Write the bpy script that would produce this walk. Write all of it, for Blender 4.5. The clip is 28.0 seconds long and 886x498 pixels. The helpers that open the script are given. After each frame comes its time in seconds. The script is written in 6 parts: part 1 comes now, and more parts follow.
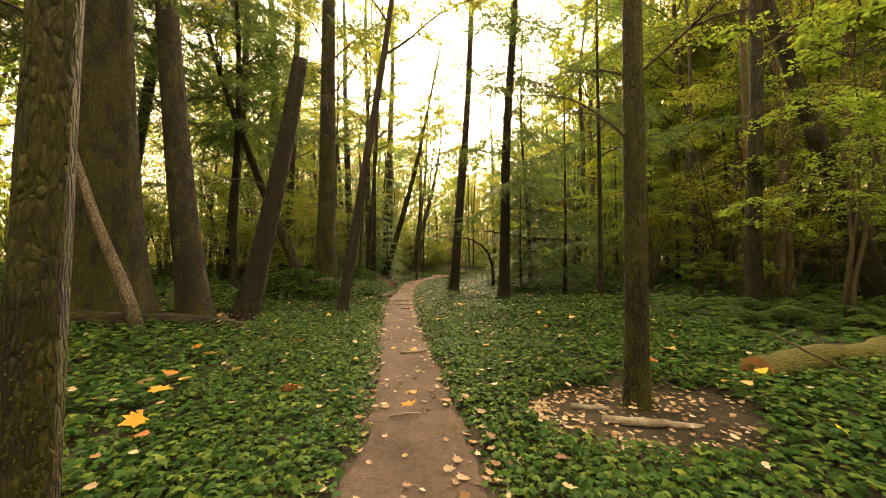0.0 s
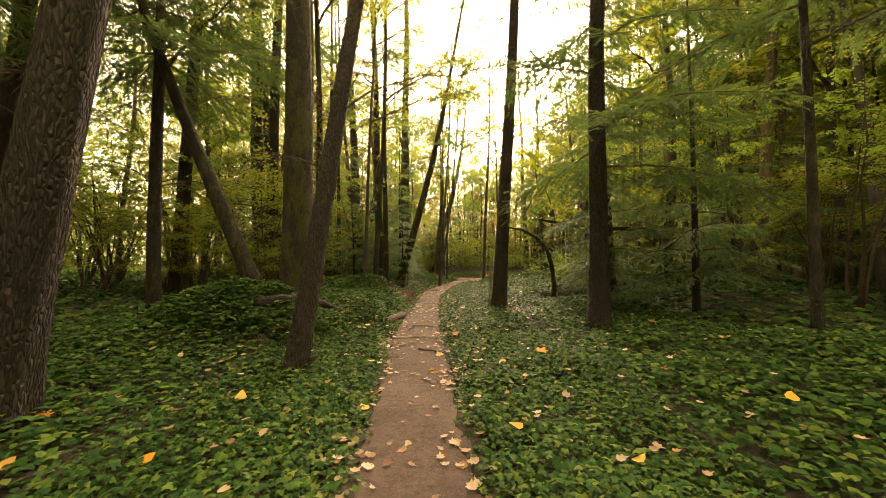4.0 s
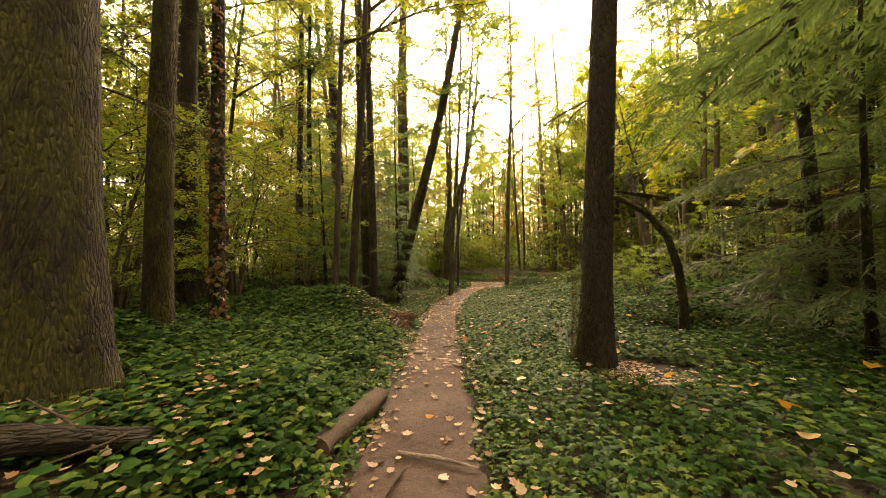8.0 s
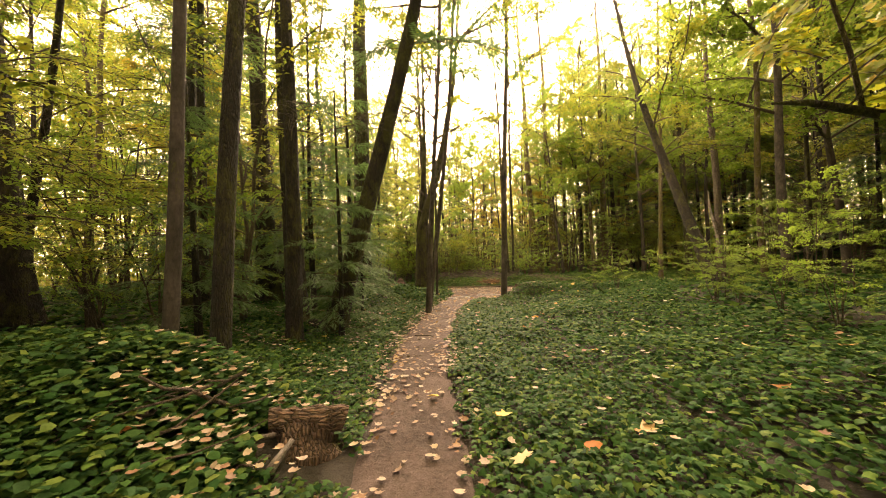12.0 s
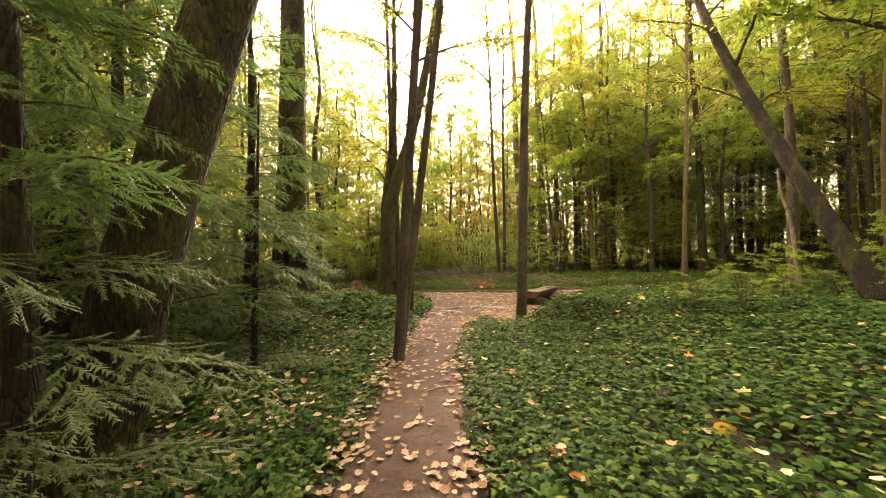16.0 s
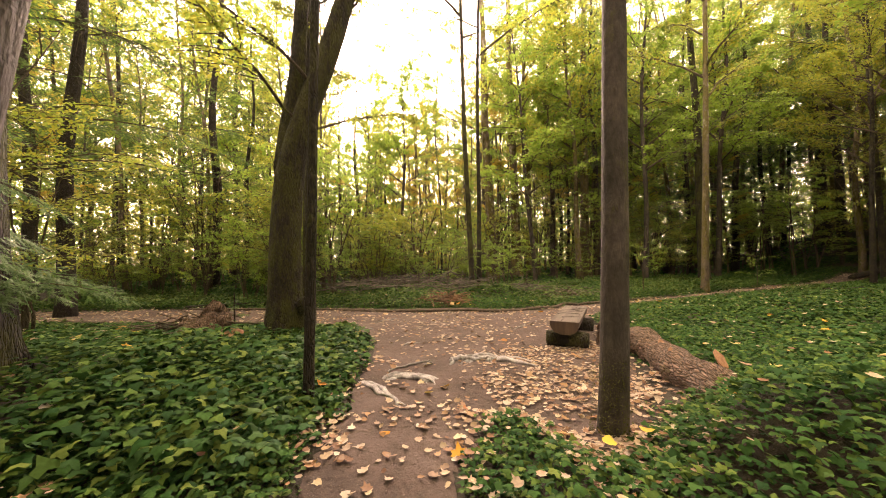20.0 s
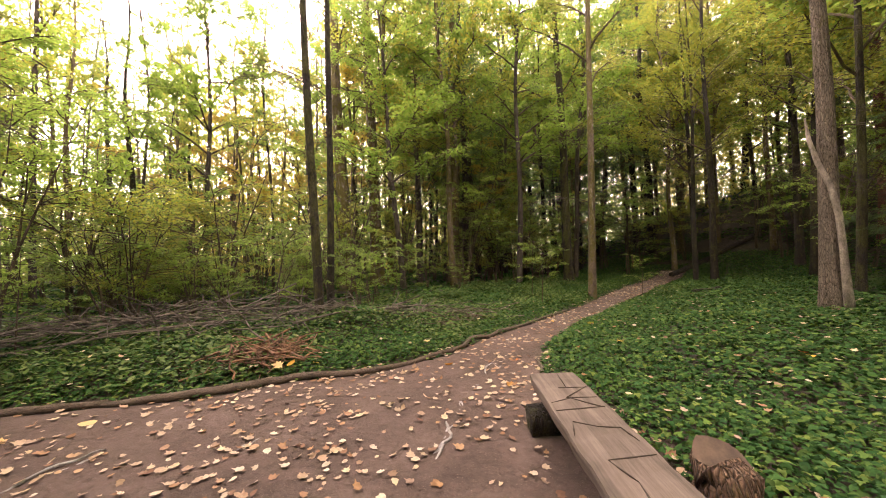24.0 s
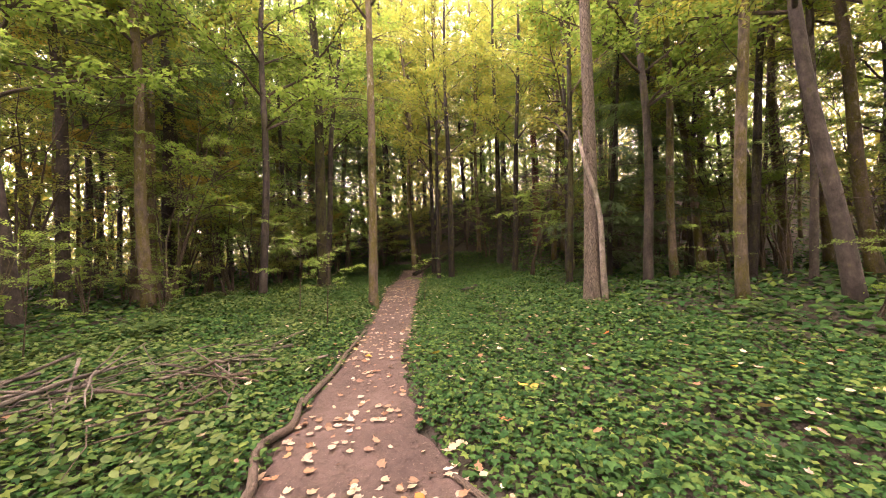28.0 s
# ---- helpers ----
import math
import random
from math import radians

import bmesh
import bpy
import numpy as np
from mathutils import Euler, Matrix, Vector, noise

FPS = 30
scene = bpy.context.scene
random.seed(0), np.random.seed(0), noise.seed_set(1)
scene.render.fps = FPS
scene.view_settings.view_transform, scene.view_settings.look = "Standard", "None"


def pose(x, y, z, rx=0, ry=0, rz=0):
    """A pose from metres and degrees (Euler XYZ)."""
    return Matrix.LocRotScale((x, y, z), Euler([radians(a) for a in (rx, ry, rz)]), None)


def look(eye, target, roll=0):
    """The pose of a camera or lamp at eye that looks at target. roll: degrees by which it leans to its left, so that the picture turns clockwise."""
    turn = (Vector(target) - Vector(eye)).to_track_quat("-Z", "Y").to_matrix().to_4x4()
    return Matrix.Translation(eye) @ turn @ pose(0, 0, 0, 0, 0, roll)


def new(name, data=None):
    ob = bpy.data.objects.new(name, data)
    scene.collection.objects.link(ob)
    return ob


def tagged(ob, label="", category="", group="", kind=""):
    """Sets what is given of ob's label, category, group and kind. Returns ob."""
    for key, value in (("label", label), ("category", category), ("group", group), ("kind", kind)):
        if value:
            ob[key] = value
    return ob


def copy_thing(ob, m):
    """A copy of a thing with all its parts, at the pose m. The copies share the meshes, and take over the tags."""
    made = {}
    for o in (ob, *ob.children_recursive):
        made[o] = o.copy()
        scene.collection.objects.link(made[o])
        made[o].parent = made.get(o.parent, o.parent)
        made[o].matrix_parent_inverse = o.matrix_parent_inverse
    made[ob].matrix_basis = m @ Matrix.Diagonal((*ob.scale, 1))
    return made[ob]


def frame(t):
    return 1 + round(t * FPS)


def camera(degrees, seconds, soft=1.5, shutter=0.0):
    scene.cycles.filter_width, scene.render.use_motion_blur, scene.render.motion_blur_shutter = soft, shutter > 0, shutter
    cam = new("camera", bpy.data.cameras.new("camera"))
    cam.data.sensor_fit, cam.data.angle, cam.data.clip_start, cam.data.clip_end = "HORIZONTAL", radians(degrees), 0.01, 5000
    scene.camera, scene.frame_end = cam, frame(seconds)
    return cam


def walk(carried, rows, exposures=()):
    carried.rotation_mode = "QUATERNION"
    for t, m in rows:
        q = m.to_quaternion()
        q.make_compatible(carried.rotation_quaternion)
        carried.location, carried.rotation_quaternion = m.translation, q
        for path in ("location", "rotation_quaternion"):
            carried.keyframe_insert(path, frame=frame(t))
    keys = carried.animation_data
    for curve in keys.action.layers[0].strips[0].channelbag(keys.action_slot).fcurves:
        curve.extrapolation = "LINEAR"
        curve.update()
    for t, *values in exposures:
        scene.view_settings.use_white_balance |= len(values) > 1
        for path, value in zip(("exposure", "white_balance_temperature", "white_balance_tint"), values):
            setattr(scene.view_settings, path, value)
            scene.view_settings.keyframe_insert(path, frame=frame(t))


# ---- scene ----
cam = camera(102.4, 28.0, soft=1.0, shutter=0.025)
PATH = [
    (0.0, 0.000, 0.000, 1.500, 91.79, -0.29, -0.01),
    (0.5, -0.032, 0.628, 1.519, 91.79, -0.09, -0.10),
    (1.0, -0.048, 1.256, 1.507, 91.89, 0.00, 0.20),
    (1.5, -0.112, 1.853, 1.493, 91.79, -0.01, 0.40),
    (2.0, -0.160, 2.466, 1.464, 91.89, 0.28, 0.91),
    (2.5, -0.209, 3.110, 1.467, 91.89, 0.25, 1.71),
    (3.0, -0.321, 3.754, 1.471, 91.78, 0.44, 2.31),
    (3.5, -0.402, 4.382, 1.490, 91.88, 0.52, 2.82),
    (5.5, -0.900, 7.009, 1.441, 91.97, 0.98, 4.03),
    (6.0, -0.965, 7.717, 1.447, 91.97, 0.98, 4.03),
    (6.5, -1.029, 8.394, 1.436, 91.97, 1.08, 4.14),
    (7.0, -1.045, 9.087, 1.441, 92.17, 1.18, 4.04),
    (7.5, -1.109, 9.746, 1.461, 92.17, 1.28, 4.14),
    (8.0, -1.141, 10.407, 1.466, 92.17, 1.39, 3.94),
    (8.5, -1.238, 11.050, 1.485, 92.28, 1.43, 2.65),
    (9.0, -1.302, 11.646, 1.488, 92.39, 1.67, 1.35),
    (9.5, -1.350, 12.274, 1.507, 92.29, 1.88, 0.96),
    (10.0, -1.399, 12.870, 1.509, 92.40, 2.00, 0.16),
    (10.5, -1.431, 13.449, 1.527, 92.50, 2.02, -0.34),
    (11.0, -1.495, 14.062, 1.498, 92.40, 2.03, -0.64),
    (11.5, -1.527, 14.691, 1.485, 92.30, 2.23, -0.63),
    (12.0, -1.559, 15.352, 1.458, 92.30, 2.13, -0.63),
    (12.5, -1.607, 15.997, 1.429, 92.30, 2.12, -0.53),
    (14.5, -1.793, 18.456, 1.631, 91.28, 1.11, -0.77),
    (15.0, -1.800, 19.175, 1.599, 91.37, 1.22, -1.37),
    (15.5, -1.807, 19.895, 1.552, 91.32, 1.17, -3.67),
    (16.0, -1.799, 20.598, 1.503, 91.37, 1.22, -5.97),
    (16.5, -1.774, 21.285, 1.486, 91.35, 1.23, -6.77),
    (17.0, -1.749, 21.988, 1.470, 91.41, 1.18, -8.87),
    (17.5, -1.660, 22.641, 1.483, 91.40, 1.19, -9.47),
    (18.0, -1.587, 23.310, 1.481, 91.58, 1.00, -10.18),
    (18.5, -1.499, 23.980, 1.462, 91.46, 1.12, -11.17),
    (19.0, -1.426, 24.650, 1.428, 91.53, 1.04, -12.38),
    (19.5, -1.338, 25.320, 1.410, 91.60, 1.06, -13.58),
    (20.0, -1.249, 25.973, 1.423, 91.79, 0.97, -13.98),
    (20.5, -1.208, 26.611, 1.436, 91.88, 0.97, -14.28),
    (21.0, -1.088, 27.232, 1.448, 91.87, 1.08, -14.68),
    (21.5, -0.967, 27.852, 1.476, 91.88, 1.14, -18.48),
    (22.0, -0.783, 28.440, 1.501, 91.72, 1.33, -24.48),
    (22.5, -0.631, 29.012, 1.527, 91.78, 1.29, -29.88),
    (24.5, 0.480, 30.767, 1.626, 91.15, 1.97, -41.48),
    (25.0, 0.725, 31.243, 1.584, 91.09, 1.89, -46.68),
    (25.5, 0.955, 31.735, 1.590, 91.02, 1.89, -52.68),
    (26.0, 1.185, 32.179, 1.596, 90.83, 1.87, -58.89),
    (26.5, 1.413, 32.575, 1.585, 90.54, 1.83, -65.49),
    (27.0, 1.641, 32.907, 1.588, 90.49, 1.98, -71.10),
    (27.5, 1.933, 33.190, 1.589, 90.36, 1.92, -75.90),
    (28.0, 2.176, 33.458, 1.606, 90.11, 1.84, -81.60),
]
walk(cam, [(t, pose(*p)) for t, *p in PATH], exposures=[(0.0, 2.6, 8000, 23), (7.0, 2.65, 8000, 29), (12.0, 3.0, 7600, 31), (17.0, 3.2, 7100, 37), (22.0, 3.08, 6400, 40), (25.0, 3.3, 5900, 46), (28.0, 3.85, 5950, 53)])

# ---------------------------------------------------------------- light
SUN_ELEVATION, SUN_AZIMUTH = radians(24), radians(4)
world = bpy.data.worlds.new("sky")
scene.world = world
world.use_nodes = True
wn, wl = world.node_tree.nodes, world.node_tree.links
sky = wn.new("ShaderNodeTexSky")
sky.sky_type, sky.sun_disc = "NISHITA", False
sky.sun_elevation, sky.sun_rotation = SUN_ELEVATION, SUN_AZIMUTH
sky.air_density, sky.dust_density, sky.ozone_density = 1.0, 6.0, 0.6
veil = wn.new("ShaderNodeMix")  # thin high cloud over the blue
veil.data_type = "RGBA"
veil.inputs[0].default_value = 0.75
veil.inputs[7].default_value = (9.0, 7.7, 4.7, 1)
wl.new(sky.outputs[0], veil.inputs[6])
wl.new(veil.outputs[2], wn["Background"].inputs[0])
wn["Background"].inputs[1].default_value = 0.15
sun = new("sun", bpy.data.lights.new("sun", "SUN"))
sun.data.energy, sun.data.angle, sun.data.color = 3.0, radians(18), (1.0, 0.86, 0.64)
sun.matrix_world = look((0, 0, 0), (-math.sin(SUN_AZIMUTH), -math.cos(SUN_AZIMUTH), -math.tan(SUN_ELEVATION)))
sun.location = (0, 60, 30)


# ---------------------------------------------------------------- materials
def ramp(nt, fac, stops):
    r = nt.nodes.new("ShaderNodeValToRGB")
    e = r.color_ramp.elements
    while len(e) < len(stops):
        e.new(0.5)
    for k, (p, c) in zip(e, stops):
        k.position, k.color = p, (*c, 1)
    nt.links.new(fac, r.inputs[0])
    return r.outputs[0]


def noise_tex(nt, vec, scale, detail=4.0, rough=0.6):
    n = nt.nodes.new("ShaderNodeTexNoise")
    n.inputs["Scale"].default_value, n.inputs["Detail"].default_value, n.inputs["Roughness"].default_value = scale, detail, rough
    nt.links.new(vec, n.inputs["Vector"])
    return n.outputs[0]


def stretched(nt, sx, sy, sz):
    tc, mp = nt.nodes.new("ShaderNodeTexCoord"), nt.nodes.new("ShaderNodeMapping")
    mp.inputs["Scale"].default_value = (sx, sy, sz)
    nt.links.new(tc.outputs["Object"], mp.inputs[0])
    return mp.outputs[0]


def mixed(nt, fac, a, b, mode="MIX"):
    m = nt.nodes.new("ShaderNodeMix")
    m.data_type, m.blend_type = "RGBA", mode
    for sock, v in ((m.inputs[0], fac), (m.inputs[6], a), (m.inputs[7], b)):
        if hasattr(v, "links") or hasattr(v, "is_linked"):
            nt.links.new(v, sock)
        else:
            sock.default_value = v if isinstance(v, float) else (*v, 1)
    return m.outputs[2]


def bump(nt, height, strength, dist, base=None):
    b = nt.nodes.new("ShaderNodeBump")
    b.inputs["Strength"].default_value, b.inputs["Distance"].default_value = strength, dist
    nt.links.new(height, b.inputs["Height"])
    if base:
        nt.links.new(base, b.inputs["Normal"])
    return b.outputs[0]


def blank(name, rough):
    m = bpy.data.materials.new(name)
    m.use_nodes = True
    p = m.node_tree.nodes["Principled BSDF"]
    p.inputs["Roughness"].default_value = rough
    return m, m.node_tree, p


def bark(name, dark, light, moss=0.0, moss_color=(0.11, 0.11, 0.02), fine=1.0, furrow=1.0, patch=None, smooth=False):
    """Bark in upright plates with cracks between them (or smooth, with level scars), and patches of moss or of pale lichen."""
    m, nt, p = blank(name, 0.9)
    n2 = noise_tex(nt, stretched(nt, 1, 1, 0.6), 2.2, 5, 0.65)
    n3 = noise_tex(nt, stretched(nt, 60, 60, 30), 1.0, 2, 0.5)
    n5 = noise_tex(nt, stretched(nt, 34 * fine, 34 * fine, 13 * fine), 1.0, 4, 0.7)
    if smooth:
        scar = noise_tex(nt, stretched(nt, 7 * fine, 7 * fine, 24 * fine), 1.0, 5, 0.7)
        blot = noise_tex(nt, stretched(nt, 5, 5, 3.2), 1.0, 4, 0.65)
        height = ramp(nt, scar, [(0.34, (0.3, 0.3, 0.3)), (0.46, (0.85, 0.85, 0.85)), (0.7, (1, 1, 1))])
        col = mixed(nt, ramp(nt, blot, [(0.35, (0, 0, 0)), (0.65, (1, 1, 1))]), dark, light)
        col = mixed(nt, 0.3, col, ramp(nt, scar, [(0.34, (0.4, 0.38, 0.36)), (0.46, (1, 1, 1)), (0.7, (1.12, 1.1, 1.08))]), "MULTIPLY")
    else:
        warp = nt.nodes.new("ShaderNodeTexNoise")
        warp.inputs["Scale"].default_value, warp.inputs["Detail"].default_value = 5.0, 3.0
        nt.links.new(stretched(nt, 1, 1, 0.5), warp.inputs["Vector"])
        add = nt.nodes.new("ShaderNodeVectorMath")
        add.operation = "MULTIPLY_ADD"
        add.inputs[1].default_value = (0.07, 0.07, 0.08)
        nt.links.new(warp.outputs["Color"], add.inputs[0])
        nt.links.new(stretched(nt, 1, 1, 0.2), add.inputs[2])
        cells = []
        for feature in ("DISTANCE_TO_EDGE", "F1"):
            vo = nt.nodes.new("ShaderNodeTexVoronoi")
            vo.feature = feature
            vo.inputs["Scale"].default_value = 38 * fine
            nt.links.new(add.outputs[0], vo.inputs["Vector"])
            cells.append(vo)
        edge = cells[0].outputs["Distance"]
        mid = [0.25 * a + 0.75 * b for a, b in zip(dark, light)]
        height = ramp(nt, edge, [(0.0, (0, 0, 0)), (0.08, (0.45, 0.45, 0.45)), (0.3, (1, 1, 1))])
        col = ramp(nt, edge, [(0.0, dark), (0.07, mid), (0.28, light)])
        sep = nt.nodes.new("ShaderNodeSeparateColor")
        nt.links.new(cells[1].outputs["Color"], sep.inputs[0])
        col = mixed(nt, 0.45, col, ramp(nt, sep.outputs[0], [(0.0, (0.65, 0.65, 0.65)), (1.0, (1.25, 1.22, 1.2))]), "MULTIPLY")
    col = mixed(nt, 0.75, col, ramp(nt, n5, [(0.3, (0.45, 0.43, 0.41)), (0.5, (0.95, 0.95, 0.95)), (0.72, (1.45, 1.4, 1.35))]), "MULTIPLY")
    col = mixed(nt, 0.55, col, ramp(nt, n2, [(0.3, (0.5, 0.48, 0.46)), (0.7, (1.35, 1.32, 1.28))]), "MULTIPLY")
    if patch:
        col = mixed(nt, ramp(nt, n2, [(0.52, (0, 0, 0)), (0.6, (1, 1, 1))]), col, patch)
    if moss:
        n4 = noise_tex(nt, stretched(nt, 1.6, 1.6, 0.7), 1.9, 8, 0.75)
        k = ramp(nt, n4, [(0.62 - 0.3 * moss, (0, 0, 0)), (0.72 - 0.3 * moss, (1, 1, 1))])
        mc = ramp(nt, n3, [(0.3, [c * 0.45 for c in moss_color]), (0.7, [c * 1.15 for c in moss_color])])
        col = mixed(nt, k, col, mc)
    nt.links.new(col, p.inputs["Base Color"])
    b1 = bump(nt, height, min(1.0, (0.3 if smooth else 0.55) * furrow), 0.025 * furrow)
    b2 = bump(nt, n5, 0.8, 0.02, b1)
    nt.links.new(bump(nt, n3, 0.4, 0.006, b2), p.inputs["Normal"])
    return m


def leaf(name, colors, rough=0.5, through_light=0.4, spec=0.35, object_random=False, lit=None):
    """Leaf blades whose colour changes from leaf to leaf and that let light through."""
    m, nt, p = blank(name, rough)
    p.inputs["Specular IOR Level"].default_value = spec
    g = nt.nodes.new("ShaderNodeObjectInfo" if object_random else "ShaderNodeNewGeometry")
    src = g.outputs["Random"] if object_random else g.outputs["Random Per Island"]
    n = len(colors)
    col = ramp(nt, src, [((i + 0.5) / n, c) for i, c in enumerate(colors)])
    vein = noise_tex(nt, stretched(nt, 1, 1, 1), 45, 3, 0.6)
    col = mixed(nt, 0.45, col, ramp(nt, vein, [(0.3, (0.45, 0.45, 0.45)), (0.7, (1.2, 1.2, 1.2))]), "MULTIPLY")
    nt.links.new(col, p.inputs["Base Color"])
    tr, mx = nt.nodes.new("ShaderNodeBsdfTranslucent"), nt.nodes.new("ShaderNodeMixShader")
    nt.links.new(mixed(nt, 0.55, col, lit) if lit else col, tr.inputs[0])
    mx.inputs[0].default_value = through_light
    nt.links.new(p.outputs[0], mx.inputs[1])
    nt.links.new(tr.outputs[0], mx.inputs[2])
    nt.links.new(mx.outputs[0], nt.nodes["Material Output"].inputs[0])
    return m


def earth(name, dark, mid, light, fleck=None):
    m, nt, p = blank(name, 0.95)
    v = stretched(nt, 1, 1, 1)
    n1, n2, n3 = noise_tex(nt, v, 1.1, 6, 0.65), noise_tex(nt, v, 14, 6, 0.75), noise_tex(nt, v, 90, 3, 0.7)
    col = ramp(nt, n1, [(0.3, dark), (0.5, mid), (0.72, light)])
    col = mixed(nt, 0.7, col, ramp(nt, n2, [(0.3, (0.5, 0.48, 0.45)), (0.55, (1, 1, 1)), (0.75, (1.25, 1.2, 1.15))]), "MULTIPLY")
    if fleck:
        col = mixed(nt, ramp(nt, n3, [(0.62, (0, 0, 0)), (0.68, (1, 1, 1))]), col, fleck)
    nt.links.new(col, p.inputs["Base Color"])
    b = bump(nt, n2, 0.9, 0.04)
    nt.links.new(bump(nt, n3, 0.6, 0.008, b), p.inputs["Normal"])
    return m


def timber(name, dark, light, along="x", scale=1.0):
    m, nt, p = blank(name, 0.85)
    s = (1.2, 22, 22) if along == "x" else (22, 22, 1.2)
    n1 = noise_tex(nt, stretched(nt, *[k * scale for k in s]), 1.0, 6, 0.7)
    n2 = noise_tex(nt, stretched(nt, 1, 1, 1), 3.0, 5, 0.6)
    col = ramp(nt, n1, [(0.3, dark), (0.7, light)])
    col = mixed(nt, 0.5, col, ramp(nt, n2, [(0.35, (0.5, 0.48, 0.42)), (0.65, (1.15, 1.12, 1.1))]), "MULTIPLY")
    nt.links.new(col, p.inputs["Base Color"])
    nt.links.new(bump(nt, n1, 0.5, 0.01), p.inputs["Normal"])
    return m


# these three barks carry the canopy's shade in their colour, darker than bare bark
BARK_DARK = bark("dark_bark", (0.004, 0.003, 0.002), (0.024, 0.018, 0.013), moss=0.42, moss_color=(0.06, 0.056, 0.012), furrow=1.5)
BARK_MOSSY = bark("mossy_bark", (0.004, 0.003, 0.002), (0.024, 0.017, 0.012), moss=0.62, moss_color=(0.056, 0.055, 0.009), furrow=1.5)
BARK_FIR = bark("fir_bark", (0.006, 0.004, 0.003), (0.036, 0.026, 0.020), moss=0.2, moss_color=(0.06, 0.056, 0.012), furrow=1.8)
BARK_GREY = bark("smooth_grey_bark", (0.026, 0.021, 0.017), (0.072, 0.058, 0.050), moss=0.22, moss_color=(0.07, 0.068, 0.015), fine=0.8, furrow=0.5, smooth=True)
BARK_PALE = bark("pale_lichen_bark", (0.06, 0.045, 0.03), (0.15, 0.12, 0.09), moss=0.62, moss_color=(0.09, 0.075, 0.014), furrow=0.5, patch=(0.25, 0.235, 0.205), smooth=True)
BARK_BUFF = bark("buff_plated_bark", (0.035, 0.028, 0.022), (0.19, 0.155, 0.125), moss=0.15, furrow=1.4)
BARK_RED = bark("reddish_bark", (0.035, 0.016, 0.010), (0.15, 0.065, 0.04), furrow=1.2)
TWIG = bark("twig_bark", (0.02, 0.015, 0.01), (0.10, 0.075, 0.05), moss=0.3, fine=2.0)
LOG_BARK = bark("log_bark", (0.028, 0.017, 0.011), (0.20, 0.125, 0.08), moss=0.12, moss_color=(0.13, 0.12, 0.01), furrow=1.8)
STICK_PALE = bark("bleached_wood", (0.13, 0.105, 0.09), (0.50, 0.455, 0.42), fine=3.0, furrow=0.5, smooth=True)
ROOT_PALE = bark("worn_root", (0.17, 0.165, 0.165), (0.45, 0.44, 0.45), fine=2.2, furrow=0.6, smooth=True)
STICK_BROWN = bark("brown_wood", (0.032, 0.024, 0.018), (0.125, 0.095, 0.073), fine=3.0, furrow=0.7)
IVY = leaf("ivy_leaf", [(0.020, 0.055, 0.016), (0.036, 0.092, 0.024), (0.056, 0.128, 0.032), (0.028, 0.078, 0.030), (0.105, 0.180, 0.036), (0.018, 0.052, 0.020), (0.040, 0.100, 0.026), (0.150, 0.205, 0.045), (0.026, 0.078, 0.022)], 0.6, 0.22, 0.03)
HERB = leaf("herb_leaf", [(0.06, 0.11, 0.02), (0.09, 0.15, 0.03), (0.13, 0.18, 0.04)], 0.55, 0.35)
GREEN = leaf("understory_leaf", [(0.06, 0.125, 0.02), (0.09, 0.17, 0.025), (0.12, 0.20, 0.035), (0.18, 0.23, 0.035)], 0.5, 0.58, lit=(0.40, 0.58, 0.08))
YELLOW = leaf("turning_leaf", [(0.10, 0.16, 0.025), (0.17, 0.21, 0.028), (0.25, 0.24, 0.03), (0.42, 0.30, 0.025), (0.12, 0.175, 0.03), (0.32, 0.22, 0.025), (0.085, 0.14, 0.028)], 0.5, 0.55, lit=(0.42, 0.53, 0.075))
AMBER = leaf("amber_leaf", [(0.18, 0.19, 0.03), (0.34, 0.25, 0.03), (0.40, 0.22, 0.03), (0.30, 0.27, 0.03), (0.14, 0.17, 0.03)], 0.5, 0.55, lit=(0.50, 0.38, 0.05))
FAR_LEAF_Y = leaf("far_turning_leaf", [(0.16, 0.17, 0.025), (0.26, 0.22, 0.03), (0.12, 0.15, 0.03), (0.34, 0.22, 0.03), (0.10, 0.14, 0.03)], 0.6, 0.6, lit=(0.46, 0.47, 0.08))
FAR_LEAF_G = leaf("far_green_leaf", [(0.05, 0.09, 0.025), (0.08, 0.13, 0.03), (0.12, 0.17, 0.035), (0.06, 0.10, 0.03)], 0.6, 0.6, lit=(0.33, 0.46, 0.07))
MAPLE = leaf("yellow_maple_leaf", [(0.12, 0.20, 0.025), (0.16, 0.24, 0.025), (0.22, 0.27, 0.025), (0.50, 0.37, 0.025), (0.14, 0.21, 0.025), (0.55, 0.28, 0.02), (0.42, 0.36, 0.03)], 0.5, 0.5, lit=(0.46, 0.56, 0.05))
NEEDLE = leaf("needle_spray", [(0.036, 0.072, 0.028), (0.058, 0.105, 0.036), (0.085, 0.135, 0.046)], 0.6, 0.5, lit=(0.16, 0.25, 0.06))
CEDAR = leaf("cedar_spray", [(0.065, 0.115, 0.045), (0.10, 0.165, 0.068), (0.16, 0.22, 0.10)], 0.55, 0.45, lit=(0.12, 0.26, 0.05))
FERN = leaf("fern_frond", [(0.03, 0.075, 0.016), (0.055, 0.115, 0.025), (0.08, 0.14, 0.03)], 0.5, 0.35)
LITTER = leaf("fallen_leaf", [(0.26, 0.15, 0.085), (0.44, 0.34, 0.25), (0.16, 0.085, 0.052), (0.54, 0.46, 0.37), (0.32, 0.19, 0.09), (0.14, 0.07, 0.042), (0.50, 0.40, 0.26), (0.34, 0.26, 0.19)], 0.7, 0.15, 0.25)
